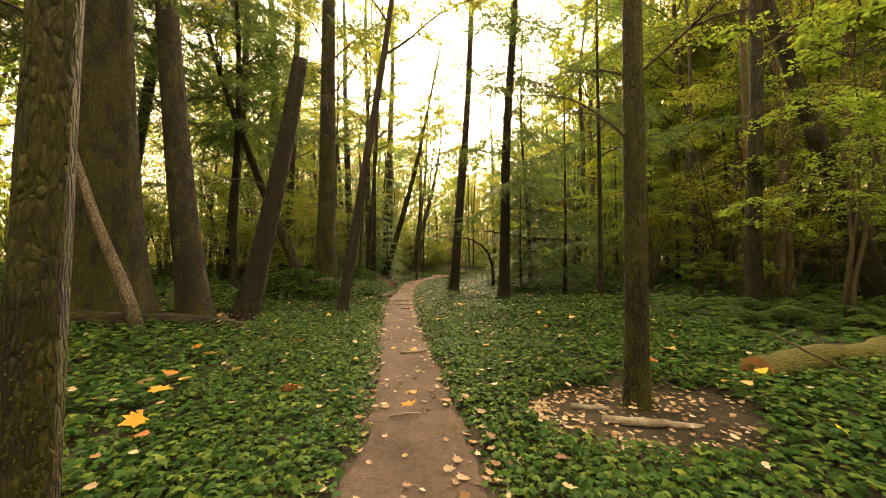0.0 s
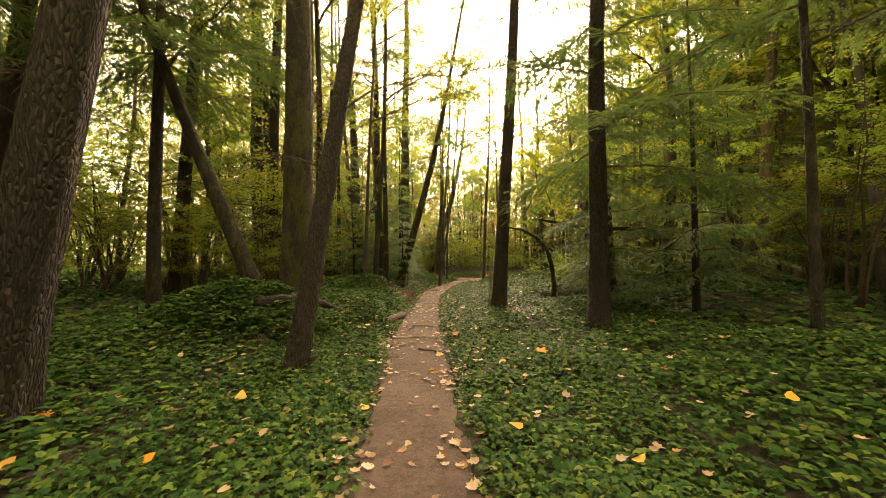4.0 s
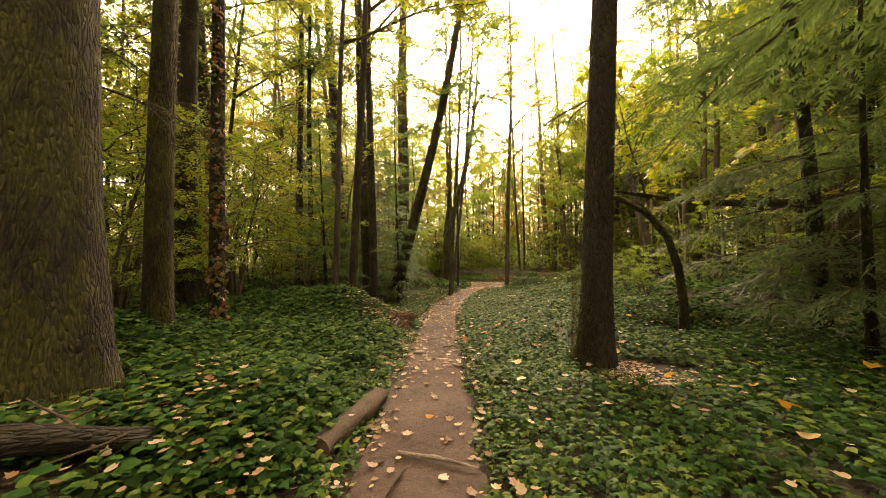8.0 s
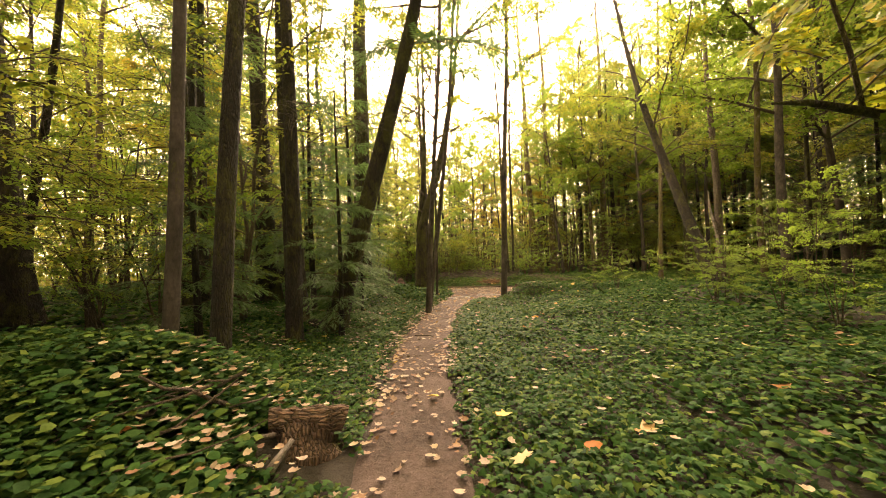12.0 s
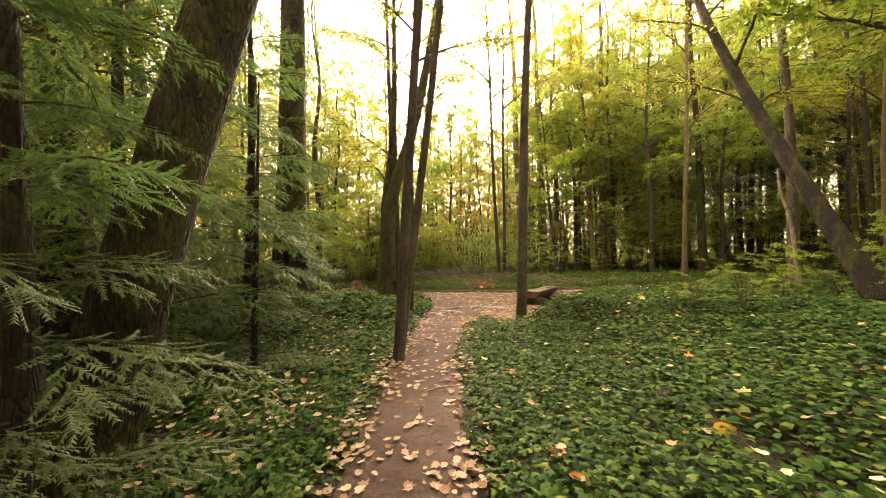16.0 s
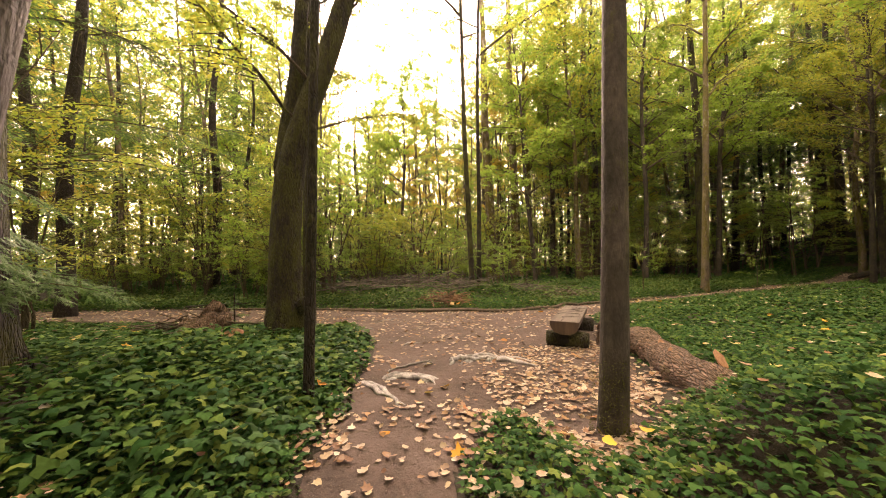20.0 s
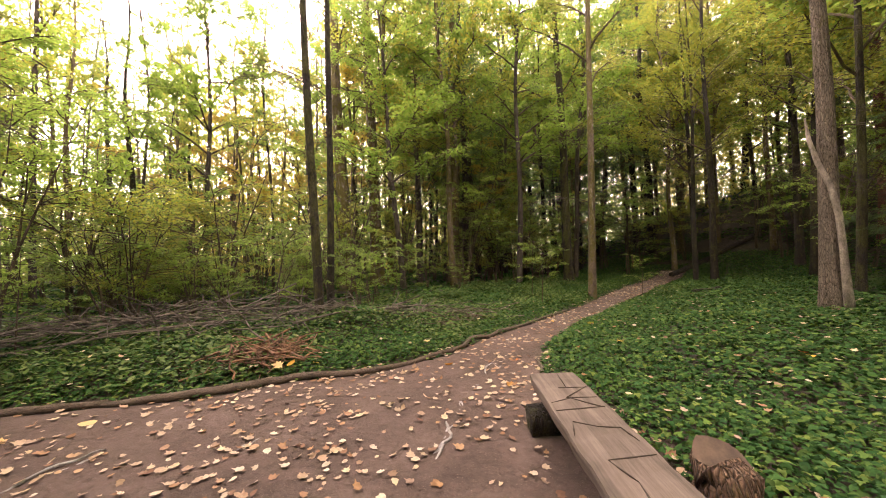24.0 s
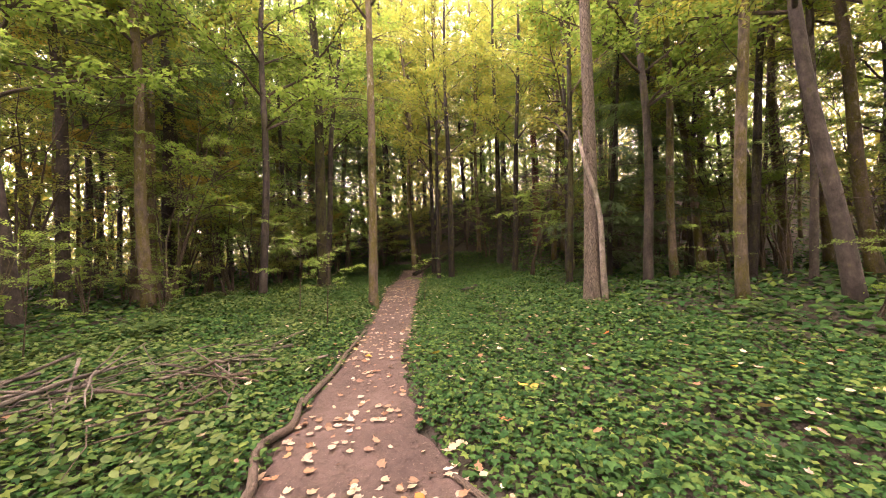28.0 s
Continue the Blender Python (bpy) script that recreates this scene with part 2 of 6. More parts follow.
MAPLE_FALLEN = leaf("fallen_maple_leaf", [(0.55, 0.30, 0.03), (0.48, 0.16, 0.03), (0.60, 0.44, 0.20), (0.50, 0.34, 0.15), (0.62, 0.46, 0.05), (0.36, 0.15, 0.06)], 0.65, 0.2, 0.25, object_random=True)
SOIL = earth("forest_soil", (0.014, 0.011, 0.007), (0.028, 0.022, 0.013), (0.05, 0.036, 0.022), fleck=(0.10, 0.06, 0.03))
TRAIL = earth("packed_trail_earth", (0.046, 0.030, 0.024), (0.082, 0.055, 0.046), (0.125, 0.088, 0.075), fleck=(0.20, 0.15, 0.125))
BENCH_WOOD = timber("weathered_bench_wood", (0.050, 0.038, 0.031), (0.16, 0.127, 0.106))
END_GRAIN = timber("dark_end_grain", (0.035, 0.022, 0.014), (0.12, 0.08, 0.055), "z", 0.3)
SAWN_ORANGE = timber("orange_sawn_wood", (0.24, 0.10, 0.04), (0.52, 0.25, 0.11), "z", 0.4)
CUT_WOOD = timber("cut_wood", (0.20, 0.10, 0.05), (0.30, 0.16, 0.08), "z", 0.4)
CARVED = blank("carved_line", 0.9)[0]
CARVED.node_tree.nodes["Principled BSDF"].inputs["Base Color"].default_value = (0.03, 0.02, 0.014, 1)
STONE = earth("pale_stone", (0.22, 0.19, 0.165), (0.36, 0.32, 0.28), (0.5, 0.45, 0.4))


# ---------------------------------------------------------------- mesh tools
rng = np.random.default_rng(7)


def mesh(name, verts, faces, mat, smooth=False):
    """A mesh from an array of corners and an array (or list of arrays) of faces."""
    me = bpy.data.meshes.new(name)
    verts = np.asarray(verts, np.float32)
    blocks = faces if isinstance(faces, list) else [faces]
    blocks = [np.asarray(f, np.int32) for f in blocks if len(f)]
    idx = np.concatenate([f.ravel() for f in blocks])
    tot = np.concatenate([np.full(len(f), f.shape[1], np.int32) for f in blocks])
    me.vertices.add(len(verts))
    me.vertices.foreach_set("co", verts.ravel())
    me.loops.add(len(idx))
    me.loops.foreach_set("vertex_index", idx)
    me.polygons.add(len(tot))
    me.polygons.foreach_set("loop_start", np.concatenate([[0], np.cumsum(tot)[:-1]]).astype(np.int32))
    me.polygons.foreach_set("loop_total", tot)
    if smooth:
        me.polygons.foreach_set("use_smooth", np.ones(len(tot), bool))
    me.update(calc_edges=True)
    me.validate()
    me.materials.append(mat)
    return me


def part(name, me, parent=None, m=None, label=""):
    """Links a mesh as one object, under a thing or part if given."""
    ob = new(name, me)
    if parent:
        ob.parent = parent
    if m is not None:
        ob.matrix_basis = m
    return tagged(ob, label)


def thing(name, x, y, z, label, category, group="", rz=0.0):
    ob = new(name)
    ob.empty_display_size = 0.1
    ob.matrix_basis = pose(x, y, z, 0, 0, rz)
    return tagged(ob, label, category, group)


def tube(pts, radii, seg=10, rough=0.0, seed=0, caps=True, lobes=0.0, ridges=0.0):
    """A bent, tapered, uneven tube: corners and quads."""
    r = np.random.default_rng(seed)
    pts, radii = np.asarray(pts, float), np.asarray(radii, float)
    n = len(pts)
    tan = np.gradient(pts, axis=0)
    tan /= np.linalg.norm(tan, axis=1, keepdims=True) + 1e-9
    ref = np.array([0.0, 1.0, 0.0]) if abs(tan[0][1]) < 0.8 else np.array([1.0, 0.0, 0.0])
    u = np.cross(tan, ref)
    u /= np.linalg.norm(u, axis=1, keepdims=True) + 1e-9
    v = np.cross(tan, u)
    th = np.linspace(0, 2 * np.pi, seg, endpoint=False)
    prof = np.ones((n, seg))
    if rough:
        drift = np.cumsum(r.normal(0, 0.25, n))
        for k in (2, 3, 5, 8):
            prof += rough / k ** 0.5 * np.sin(k * th[None] + drift[:, None] * (1 + 0.2 * k) + r.uniform(0, 6))
        prof += r.normal(0, rough * 0.35, (n, seg))
    if ridges:
        wander = np.cumsum(r.normal(0, 0.35, n))
        k = max(5, seg // 4)
        prof += ridges * np.abs(np.sin(0.5 * k * th[None] + wander[:, None])) + ridges * 0.6 * np.abs(np.sin((0.5 * k + 2) * th[None] - 0.7 * wander[:, None])) - ridges
    if lobes:
        fall = np.exp(-np.linalg.norm(pts - pts[0], axis=1) / (2.2 * radii[0] + 1e-6))[:, None]
        prof += lobes * fall * (0.5 + 0.5 * np.sin(5 * th[None] + r.uniform(0, 6)))
    rr = radii[:, None] * prof
    ring = pts[:, None, :] + rr[..., None] * (np.cos(th)[None, :, None] * u[:, None, :] + np.sin(th)[None, :, None] * v[:, None, :])
    verts = ring.reshape(-1, 3)
    i = np.arange(n - 1)[:, None] * seg
    j, k = np.arange(seg)[None], (np.arange(seg)[None] + 1) % seg
    quads = np.stack([i + j, i + k, i + seg + k, i + seg + j], -1).reshape(-1, 4)
    faces = [quads]
    if caps:
        c0, c1 = len(verts), len(verts) + 1
        verts = np.vstack([verts, pts[:1], pts[-1:]])
        b = (n - 1) * seg
        faces.append(np.array([[c0, (a + 1) % seg, a] for a in range(seg)] + [[c1, b + a, b + (a + 1) % seg] for a in range(seg)]))
    return verts, faces


def joined(pieces):
    """Several (corners, [faces]) in one."""
    vs, fs, off = [], {}, 0
    for v, f in pieces:
        vs.append(v)
        for b in (f if isinstance(f, list) else [f]):
            fs.setdefault(b.shape[1], []).append(b + off)
        off += len(v)
    return np.vstack(vs), [np.vstack(b) for b in fs.values()]


def scatter(tv, tf, pos, yaw, tilt, size, spin=None):
    """Copies of a small template at many places, as one set of corners and faces."""
    n, k = len(pos), len(tv)
    spin = np.zeros(n) if spin is None else spin
    c, s = np.cos(spin), np.sin(spin)
    x = tv[None, :, 0] * c[:, None] - tv[None, :, 1] * s[:, None]
    y = tv[None, :, 0] * s[:, None] + tv[None, :, 1] * c[:, None]
    z = np.broadcast_to(tv[None, :, 2], (n, k))
    c, s = np.cos(tilt)[:, None], np.sin(tilt)[:, None]
    y, z = y * c - z * s, y * s + z * c
    c, s = np.cos(yaw)[:, None], np.sin(yaw)[:, None]
    x, y = x * c - y * s, x * s + y * c
    v = np.stack([x, y, z], -1) * np.asarray(size)[:, None, None] + np.asarray(pos)[:, None, :]
    f = tf[None] + (np.arange(n) * k)[:, None, None]
    return v.reshape(-1, 3), f.reshape(-1, tf.shape[1])


def fan(outline, centre, droop):
    """A leaf blade: outline points round a raised centre."""
    o = np.array(outline, float)
    d = np.hypot(o[:, 0] - centre[0], o[:, 1] - centre[1])
    v = np.vstack([[*centre, 0.0], np.column_stack([o, -droop * d ** 1.5])])
    n = len(o)
    f = np.array([[0, 1 + i, 1 + (i + 1) % n] for i in range(n)])
    return v, f


IVY_LEAF = (np.array([(0, 0.06, 0.02), (0.36, -0.1, -0.05), (0.5, 0.25, -0.09), (0.24, 0.42, 0.03), (0, 0.95, -0.13), (-0.24, 0.42, 0.03), (-0.5, 0.25, -0.09), (-0.36, -0.1, -0.05)], float),
            np.array([[0, 1, 2], [0, 2, 3], [0, 3, 5], [3, 4, 5], [0, 5, 6], [0, 6, 7]]))
KITE_LEAF = (np.array([(0, 0, 0), (0.3, 0.45, 0.08), (0, 1, -0.05), (-0.3, 0.45, 0.08)], float), np.array([[0, 1, 2], [0, 2, 3]]))
OVAL_LEAF = fan([(0, 0), (0.28, 0.2), (0.34, 0.5), (0.18, 0.82), (0, 1), (-0.18, 0.82), (-0.34, 0.5), (-0.28, 0.2)], (0, 0.45), -0.35)
MAPLE_LEAF = fan([(0, 0), (0.32, -0.12), (0.26, 0.1), (0.6, 0.18), (0.42, 0.34), (0.5, 0.62), (0.2, 0.56), (0, 1.0),
                  (-0.2, 0.56), (-0.5, 0.62), (-0.42, 0.34), (-0.6, 0.18), (-0.26, 0.1), (-0.32, -0.12)], (0, 0.32), -0.22)


# ---------------------------------------------------------------- plan
TRAIL_LINE = np.array([(0.5, -14, 0.45), (0.1, -4, 0.45), (-0.1, 0, 0.45), (-0.18, 2.6, 0.44), (-0.33, 4, 0.38), (-0.64, 6, 0.36), (-0.9, 7.6, 0.36),
                       (-1.2, 10.4, 0.41), (-1.4, 11.6, 0.43), (-1.63, 14.4, 0.40), (-1.75, 16.4, 0.37), (-1.82, 18.2, 0.36), (-1.9, 20, 0.38),
                       (-1.9, 22.3, 0.41), (-1.8, 23.4, 0.41), (-1.5, 26.2, 0.41), (-1.2, 27.8, 0.44), (-0.95, 29.0, 0.5)])
CLEARING = np.array([(-1.4, 28.6), (-1.25, 29.9), (-1.0, 31.3), (-0.85, 32.4), (-1.2, 33.6), (-2.6, 34.5), (-6, 35.6), (-11, 37.5), (-11, 40), (-6, 38.6),
                     (-2.8, 37.3), (-0.4, 36.1), (0.4, 35.6), (1.6, 35.4), (2.4, 35.0), (3.8, 34.9), (5.5, 35.4), (7.7, 35.75), (10, 36.25), (17, 38.1),
                     (24, 39.2), (24, 38.0), (17, 36.8), (9.1, 35.25), (7.3, 34.92), (5.5, 34.32), (4.6, 33.77), (3.93, 33.17), (3.5, 32.2), (2.9, 31.3),
                     (2.6, 30.4), (1.7, 29.2), (1.1, 28.5), (0.5, 28.2), (0.2, 29.0), (-0.2, 29.1), (-0.5, 28.5)])
MOUNDS = [(-4.8, 11.2, 1.0, 0.6), (-3.7, 11.5, 0.8, 0.5), (-5.2, 13.8, 1.6, 0.5), (-3.0, 13.2, 0.9, 0.3), (-3.8, 18.1, 0.85, 0.5), (-5.4, 18.4, 1.7, 0.4), (-3.2, 16.0, 1.2, 0.2),
          (5.2, 20.0, 1.8, 0.35), (2.5, 17.8, 1.0, 0.28), (4.2, 8.8, 1.5, 0.2), (3.4, 27.5, 1.6, 0.3), (5.2, 25.4, 1.8, 0.35), (3.2, 23.2, 1.4, 0.2),
          (-6.8, 29.5, 2.2, 0.3), (7.0, 15.0, 2.2, 0.3), (-3.4, 30.2, 1.2, 0.25), (3.6, 37.6, 1.2, 0.25), (-0.4, 39.0, 2.0, 0.35), (1.9, 27.5, 0.8, 0.3), (1.2, 27.7, 0.6, 0.28)]


def waves(x, y, f, ph=0.0):
    return (np.sin(f * x + 1.3 * np.sin(0.7 * f * y + ph)) + np.sin(f * 1.7 * y + 1.1 * np.sin(0.9 * f * x + 2 * ph) + 1.0)
            + 0.6 * np.sin(f * 2.3 * (x + y) + ph)) / 2.6


def bare(x, y):
    """How far a place lies outside the trodden earth; below nought on it."""
    x, y = np.asarray(x, float), np.asarray(y, float)
    best = np.full(x.shape, 1e9)
    for (ax, ay, aw), (bx, by, bw) in zip(TRAIL_LINE[:-1], TRAIL_LINE[1:]):
        dx, dy = bx - ax, by - ay
        t = np.clip(((x - ax) * dx + (y - ay) * dy) / (dx * dx + dy * dy), 0, 1)
        best = np.minimum(best, np.hypot(x - ax - t * dx, y - ay - t * dy) - (aw + t * (bw - aw)))
    inside, edge = np.zeros(x.shape, bool), np.full(x.shape, 1e9)
    for (ax, ay), (bx, by) in zip(CLEARING, np.roll(CLEARING, -1, 0)):
        dx, dy = bx - ax, by - ay
        t = np.clip(((x - ax) * dx + (y - ay) * dy) / (dx * dx + dy * dy), 0, 1)
        edge = np.minimum(edge, np.hypot(x - ax - t * dx, y - ay - t * dy))
        cross = (ay > y) != (by > y)
        inside ^= cross & (x < ax + dx * (y - ay) / (dy if dy else 1e-9))
    best = np.minimum(best, np.where(inside, -edge, edge))
    return best + 0.05 * waves(x, y, 5.0) + 0.03 * waves(x, y, 17.0, 2.0)


def sstep(a, b, v):
    t = np.clip((v - a) / (b - a), 0, 1)
    return t * t * (3 - 2 * t)


def gz(x, y):
    """The height of the ground."""
    x, y = np.asarray(x, float), np.asarray(y, float)
    d = bare(x, y)
    z = 0.05 * sstep(0, 0.3, d) + 0.012 * waves(x, y, 2.2)
    side = np.where(x < -1.4, 1.0, 0.55)
    z = z + side * (0.25 * sstep(0.8, 4.0, d) + 0.35 * sstep(3, 9, d) + 0.3 * sstep(9, 25, d)) * np.where(y > 34, 0.6, 1.0)
    z = z + (0.06 * waves(x, y, 0.8, 1.0) + 0.045 * waves(x, y, 2.4, 2.0)) * sstep(0.25, 1.5, d)
    for mx, my, mr, mh in MOUNDS:
        z = z + mh * np.exp(-((x - mx) ** 2 + (y - my) ** 2) / (mr * mr)) * sstep(0, 0.8, d)
    z = z + sstep(20.5, 46, x) * 7.5 * sstep(62, 34, y) * sstep(-30, 5, y)
    return z


# ground sheet to the horizon
def axis(lo, hi, fine, reach):
    far = np.geomspace(3, reach, 14)
    return np.concatenate([(lo - far)[::-1], np.arange(lo, hi + 0.01, fine), hi + far])


gx, gy = axis(-14, 26, 0.22, 900), axis(-6, 46, 0.22, 900)
GX, GY = np.meshgrid(gx, gy)
GZ = gz(GX, GY) - 0.07 * (bare(GX, GY) < 0.02)
nx, ny = len(gx), len(gy)
a = (np.arange(ny - 1)[:, None] * nx + np.arange(nx - 1)[None]).ravel()
tagged(part("ground", mesh("ground", np.column_stack([GX.ravel(), GY.ravel(), GZ.ravel()]), np.stack([a, a + 1, a + nx + 1, a + nx], -1), SOIL, True)),
       "dark brown forest soil under ivy and leaf litter", "ground", kind="structure")

# trodden earth of trail and clearing
px, py = np.arange(-11.5, 24.5, 0.085), np.arange(-10, 40.5, 0.085)
PX, PY = np.meshgrid(px, py)
keep = bare(PX, PY) < 0.12
n = len(px)
cell = keep[:-1, :-1] & keep[1:, :-1] & keep[:-1, 1:] & keep[1:, 1:]
a = (np.arange(len(py) - 1)[:, None] * n + np.arange(n - 1)[None])[cell]
quads = np.stack([a, a + 1, a + n + 1, a + n], -1)
used, inv = np.unique(quads, return_inverse=True)
ux, uy = PX.ravel()[used], PY.ravel()[used]
uz = gz(ux, uy) + 0.006 * waves(ux, uy, 9.0) + 0.004 * waves(ux, uy, 31.0, 1.0) - 0.05 * sstep(0.0, 0.12, bare(ux, uy)) + 0.004
tagged(part("footpath", mesh("footpath", np.column_stack([ux, uy, uz]), inv.reshape(-1, 4), TRAIL, True)),
       "narrow trodden path of bare brown earth", "path", kind="structure")


# ---------------------------------------------------------------- ivy, herbs and litter
def places(n, x0, x1, y0, y1):
    return rng.uniform(x0, x1, n), rng.uniform(y0, y1, n)


def carpet(name, n, area, lo, hi, size, height, mat, label, category, template=IVY_LEAF, cut=None):
    x, y = places(n, *area)
    d = bare(x, y)
    ok = (d > lo) & (d < hi) & (rng.random(n) < sstep(lo - 0.02, lo + 0.25, d) * 0.9 + 0.1)
    ok &= np.hypot((x + 2.52) / 0.4, (y - 17.92) / 0.27) > 1.0  # the propped log and the rotten one stand free
    ok &= np.hypot(((x + 3.55) * 0.47 + (y - 11.65) * 0.88) / 1.0, ((x + 3.55) * 0.88 - (y - 11.65) * 0.47) / 0.2) > 1.0
    if cut is not None:
        ok &= cut(x, y)
    x, y, d = x[ok], y[ok], d[ok]
    clump = 0.5 + 0.5 * waves(x, y, 2.6, 0.4) * waves(x, y, 1.1, 3.0)
    h = (height[0] + (height[1] - height[0]) * rng.random(len(x)) ** 1.3 * (0.45 + 0.8 * clump)) * (0.35 + 0.65 * sstep(0.0, 0.6, d))
    m = len(x)
    tilt = rng.normal(-0.22, 0.42, m)
    v, f = scatter(*template, np.column_stack([x, y, gz(x, y) + h]), rng.uniform(0, 6.283, m), tilt, rng.uniform(size[0], size[1], m), rng.normal(0, 0.3, m))
    tagged(part(name, mesh(name, v, f, mat)), label, category, kind="stuff")


def litter_free(x, y):
    """Ivy keeps off the bare patch round the slim mossy tree and off the foot of the great fir."""
    k = np.hypot((x - 1.8) / 1.15, (y - 3.35) / 0.8) > 0.9
    k &= np.hypot((x - 0.75) / 0.75, (y - 14.7) / 0.6) > 0.9
    k &= np.hypot((x + 4.9) / 1.5, (y - 7.0) / 0.9) > 0.8
    k &= np.hypot((x - 1.6) / 1.2, (y - 29.3) / 0.8) > 0.85
    return k


IVY_SMALL = (np.array([(0, 0.0, 0), (0.52, 0.16, -0.08), (0.3, 0.5, 0.04), (0, 0.74, -0.1), (-0.3, 0.5, 0.04), (-0.52, 0.16, -0.08)], float), np.array([[0, 1, 2], [0, 2, 4], [2, 3, 4], [0, 4, 5]]))
carpet("ivy_ground_cover", 1850000, (-12, 25, -3, 42), 0.02, 1.9, (0.038, 0.076), (0.015, 0.19), IVY, "dense carpet of glossy dark green ivy along the path", "ivy", cut=litter_free)
carpet("ivy_bank", 1500000, (-12, 27, -5, 46), 1.9, 5.2, (0.05, 0.095), (0.015, 0.21), IVY, "dark green ivy covering the forest floor and mounds", "ivy", cut=litter_free, template=IVY_SMALL)
carpet("ivy_mound", 85000, (-6.6, -2.1, 9.8, 20.0), 0.25, 5.0, (0.055, 0.1), (0.03, 0.3), IVY, "ivy heaped over old brush beside the path", "ivy", template=IVY_SMALL, cut=lambda x, y: sum(np.exp(-((x - a) ** 2 + (y - b) ** 2) / (c * c)) for a, b, c, _ in MOUNDS) > 0.35)
carpet("ivy_patch", 9000, (-3.4, -0.9, 28.4, 32.7), 0.1, 5.0, (0.07, 0.125), (0.06, 0.36), IVY, "tall large-leaved ivy at the edge of the clearing", "ivy")
carpet("ivy_slope", 190000, (-16, 31, -5, 50), 5.2, 9.0, (0.12, 0.2), (0.015, 0.2), IVY, "dark green ivy between the trees", "ivy", template=IVY_SMALL)
carpet("ivy_far_cover", 115000, (-34, 50, -12, 64), 9.0, 34, (0.2, 0.36), (0.03, 0.22), IVY, "ivy spreading far between the trees", "ivy", template=KITE_LEAF)
carpet("low_herbs", 60000, (-12, 16, 35, 44), 0.15, 6.0, (0.05, 0.10), (0.04, 0.32), HERB, "light green herbs and seedlings behind the log edging", "herbs", template=OVAL_LEAF, cut=lambda x, y: (y > 35.2) & (waves(x, y, 1.3) > -0.15))
carpet("path_edge_grass", 120000, (-3.5, 1.5, -2, 29), 0.0, 0.4, (0.03, 0.055), (0.005, 0.07), HERB, "small weeds along the path's edge", "weeds", template=OVAL_LEAF, cut=lambda x, y: waves(x, y, 2.0, 1.0) > -0.1)


CRISP_LEAF = fan([(0, 0), (0.22, 0.02), (0.42, 0.26), (0.3, 0.44), (0.34, 0.66), (0.12, 0.76), (0.03, 1.1), (-0.1, 0.74), (-0.38, 0.6), (-0.26, 0.42), (-0.4, 0.2), (-0.16, 0.04)], (0.02, 0.42), -0.34)


def fallen(name, n, area, lo, hi, size, lift, label, cut=None):
    x, y = places(n, *area)
    d = bare(x, y)
    ok = (d > lo) & (d < hi) & (rng.random(n) < 0.35 + 0.65 * (waves(x, y, 1.9, 2.0) > 0))
    ok &= np.hypot((x + 2.52) / 0.4, (y - 17.92) / 0.27) > 1.0  # the propped log and the rotten one stand free
    ok &= np.hypot(((x + 3.55) * 0.47 + (y - 11.65) * 0.88) / 1.0, ((x + 3.55) * 0.88 - (y - 11.65) * 0.47) / 0.2) > 1.0
    if cut is not None:
        ok &= cut(x, y)
    x, y, d = x[ok], y[ok], d[ok]
    m = len(x)
    z = gz(x, y) + lift * np.where(d > 0.1, 1.0, 0.15)
    v, f = scatter(*CRISP_LEAF, np.column_stack([x, y, z + 0.012]), rng.uniform(0, 6.283, m), rng.normal(0, 0.26, m), rng.uniform(*size, m), rng.uniform(0, 6.283, m))
    tagged(part(name, mesh(name, v, f, LITTER)), label, "fallen leaves", kind="stuff")


fallen("fallen_leaves", 120000, (-4, 3, -3, 29.5), -1, 0.25, (0.04, 0.10), 0.03, "dry tan and brown leaves lying on the path", cut=lambda x, y: rng.random(len(x)) < (0.10 + 0.24 * sstep(-0.3, 0.05, bare(x, y))) * (0.35 + 0.4 * sstep(4, 13, y) + 0.5 * sstep(17, 21, y)))
fallen("fallen_leaves", 110000, (-11, 24, 28, 40), -9, 0.2, (0.04, 0.1), 0.03, "dry tan and yellow leaves strewn over the clearing", cut=lambda x, y: rng.random(len(x)) < 0.27)
fallen("leaf_litter", 4200, (0.1, 3.4, 27.6, 31.2), -9, 0.6, (0.03, 0.065), 0.03, "thick rust-brown leaf litter beside the bark log")
fallen("ivy_leaf_fall", 30000, (-8, 14, -2, 38), 0.2, 5, (0.04, 0.09), 0.15, "scattered tan leaves caught on the ivy", cut=lambda x, y: rng.random(len(x)) < 0.2)
fallen("dry_leaf_heap", 900, (-4.6, -2.3, 11.0, 14.0), 0.3, 5, (0.035, 0.085), 0.22, "brown dead leaves caught on the ivy mound", cut=lambda x, y: rng.random(len(x)) < np.exp(-((x + 3.4) ** 2 + (y - 12.5) ** 2) / 0.5))
fallen("dry_leaf_heap", 900, (-4.2, -2.2, 16.5, 19.2), 0.2, 5, (0.035, 0.08), 0.24, "brown dead leaves heaped round the stump", cut=lambda x, y: rng.random(len(x)) < np.exp(-((x + 3.1) ** 2 + (y - 17.8) ** 2) / 0.4))
fallen("leaf_litter", 2400, (-6.5, -2.6, 19.5, 28.5), 0.5, 6, (0.035, 0.08), 0.13, "brown leaves fallen under the cedars", cut=lambda x, y: waves(x, y, 1.4, 3.0) > -0.1)
fallen("leaf_litter", 1500, (0.4, 3.0, 2.3, 4.2), 0.2, 3, (0.03, 0.07), 0.01, "brown leaf litter round the slim mossy tree", cut=lambda x, y: ~litter_free(x, y))
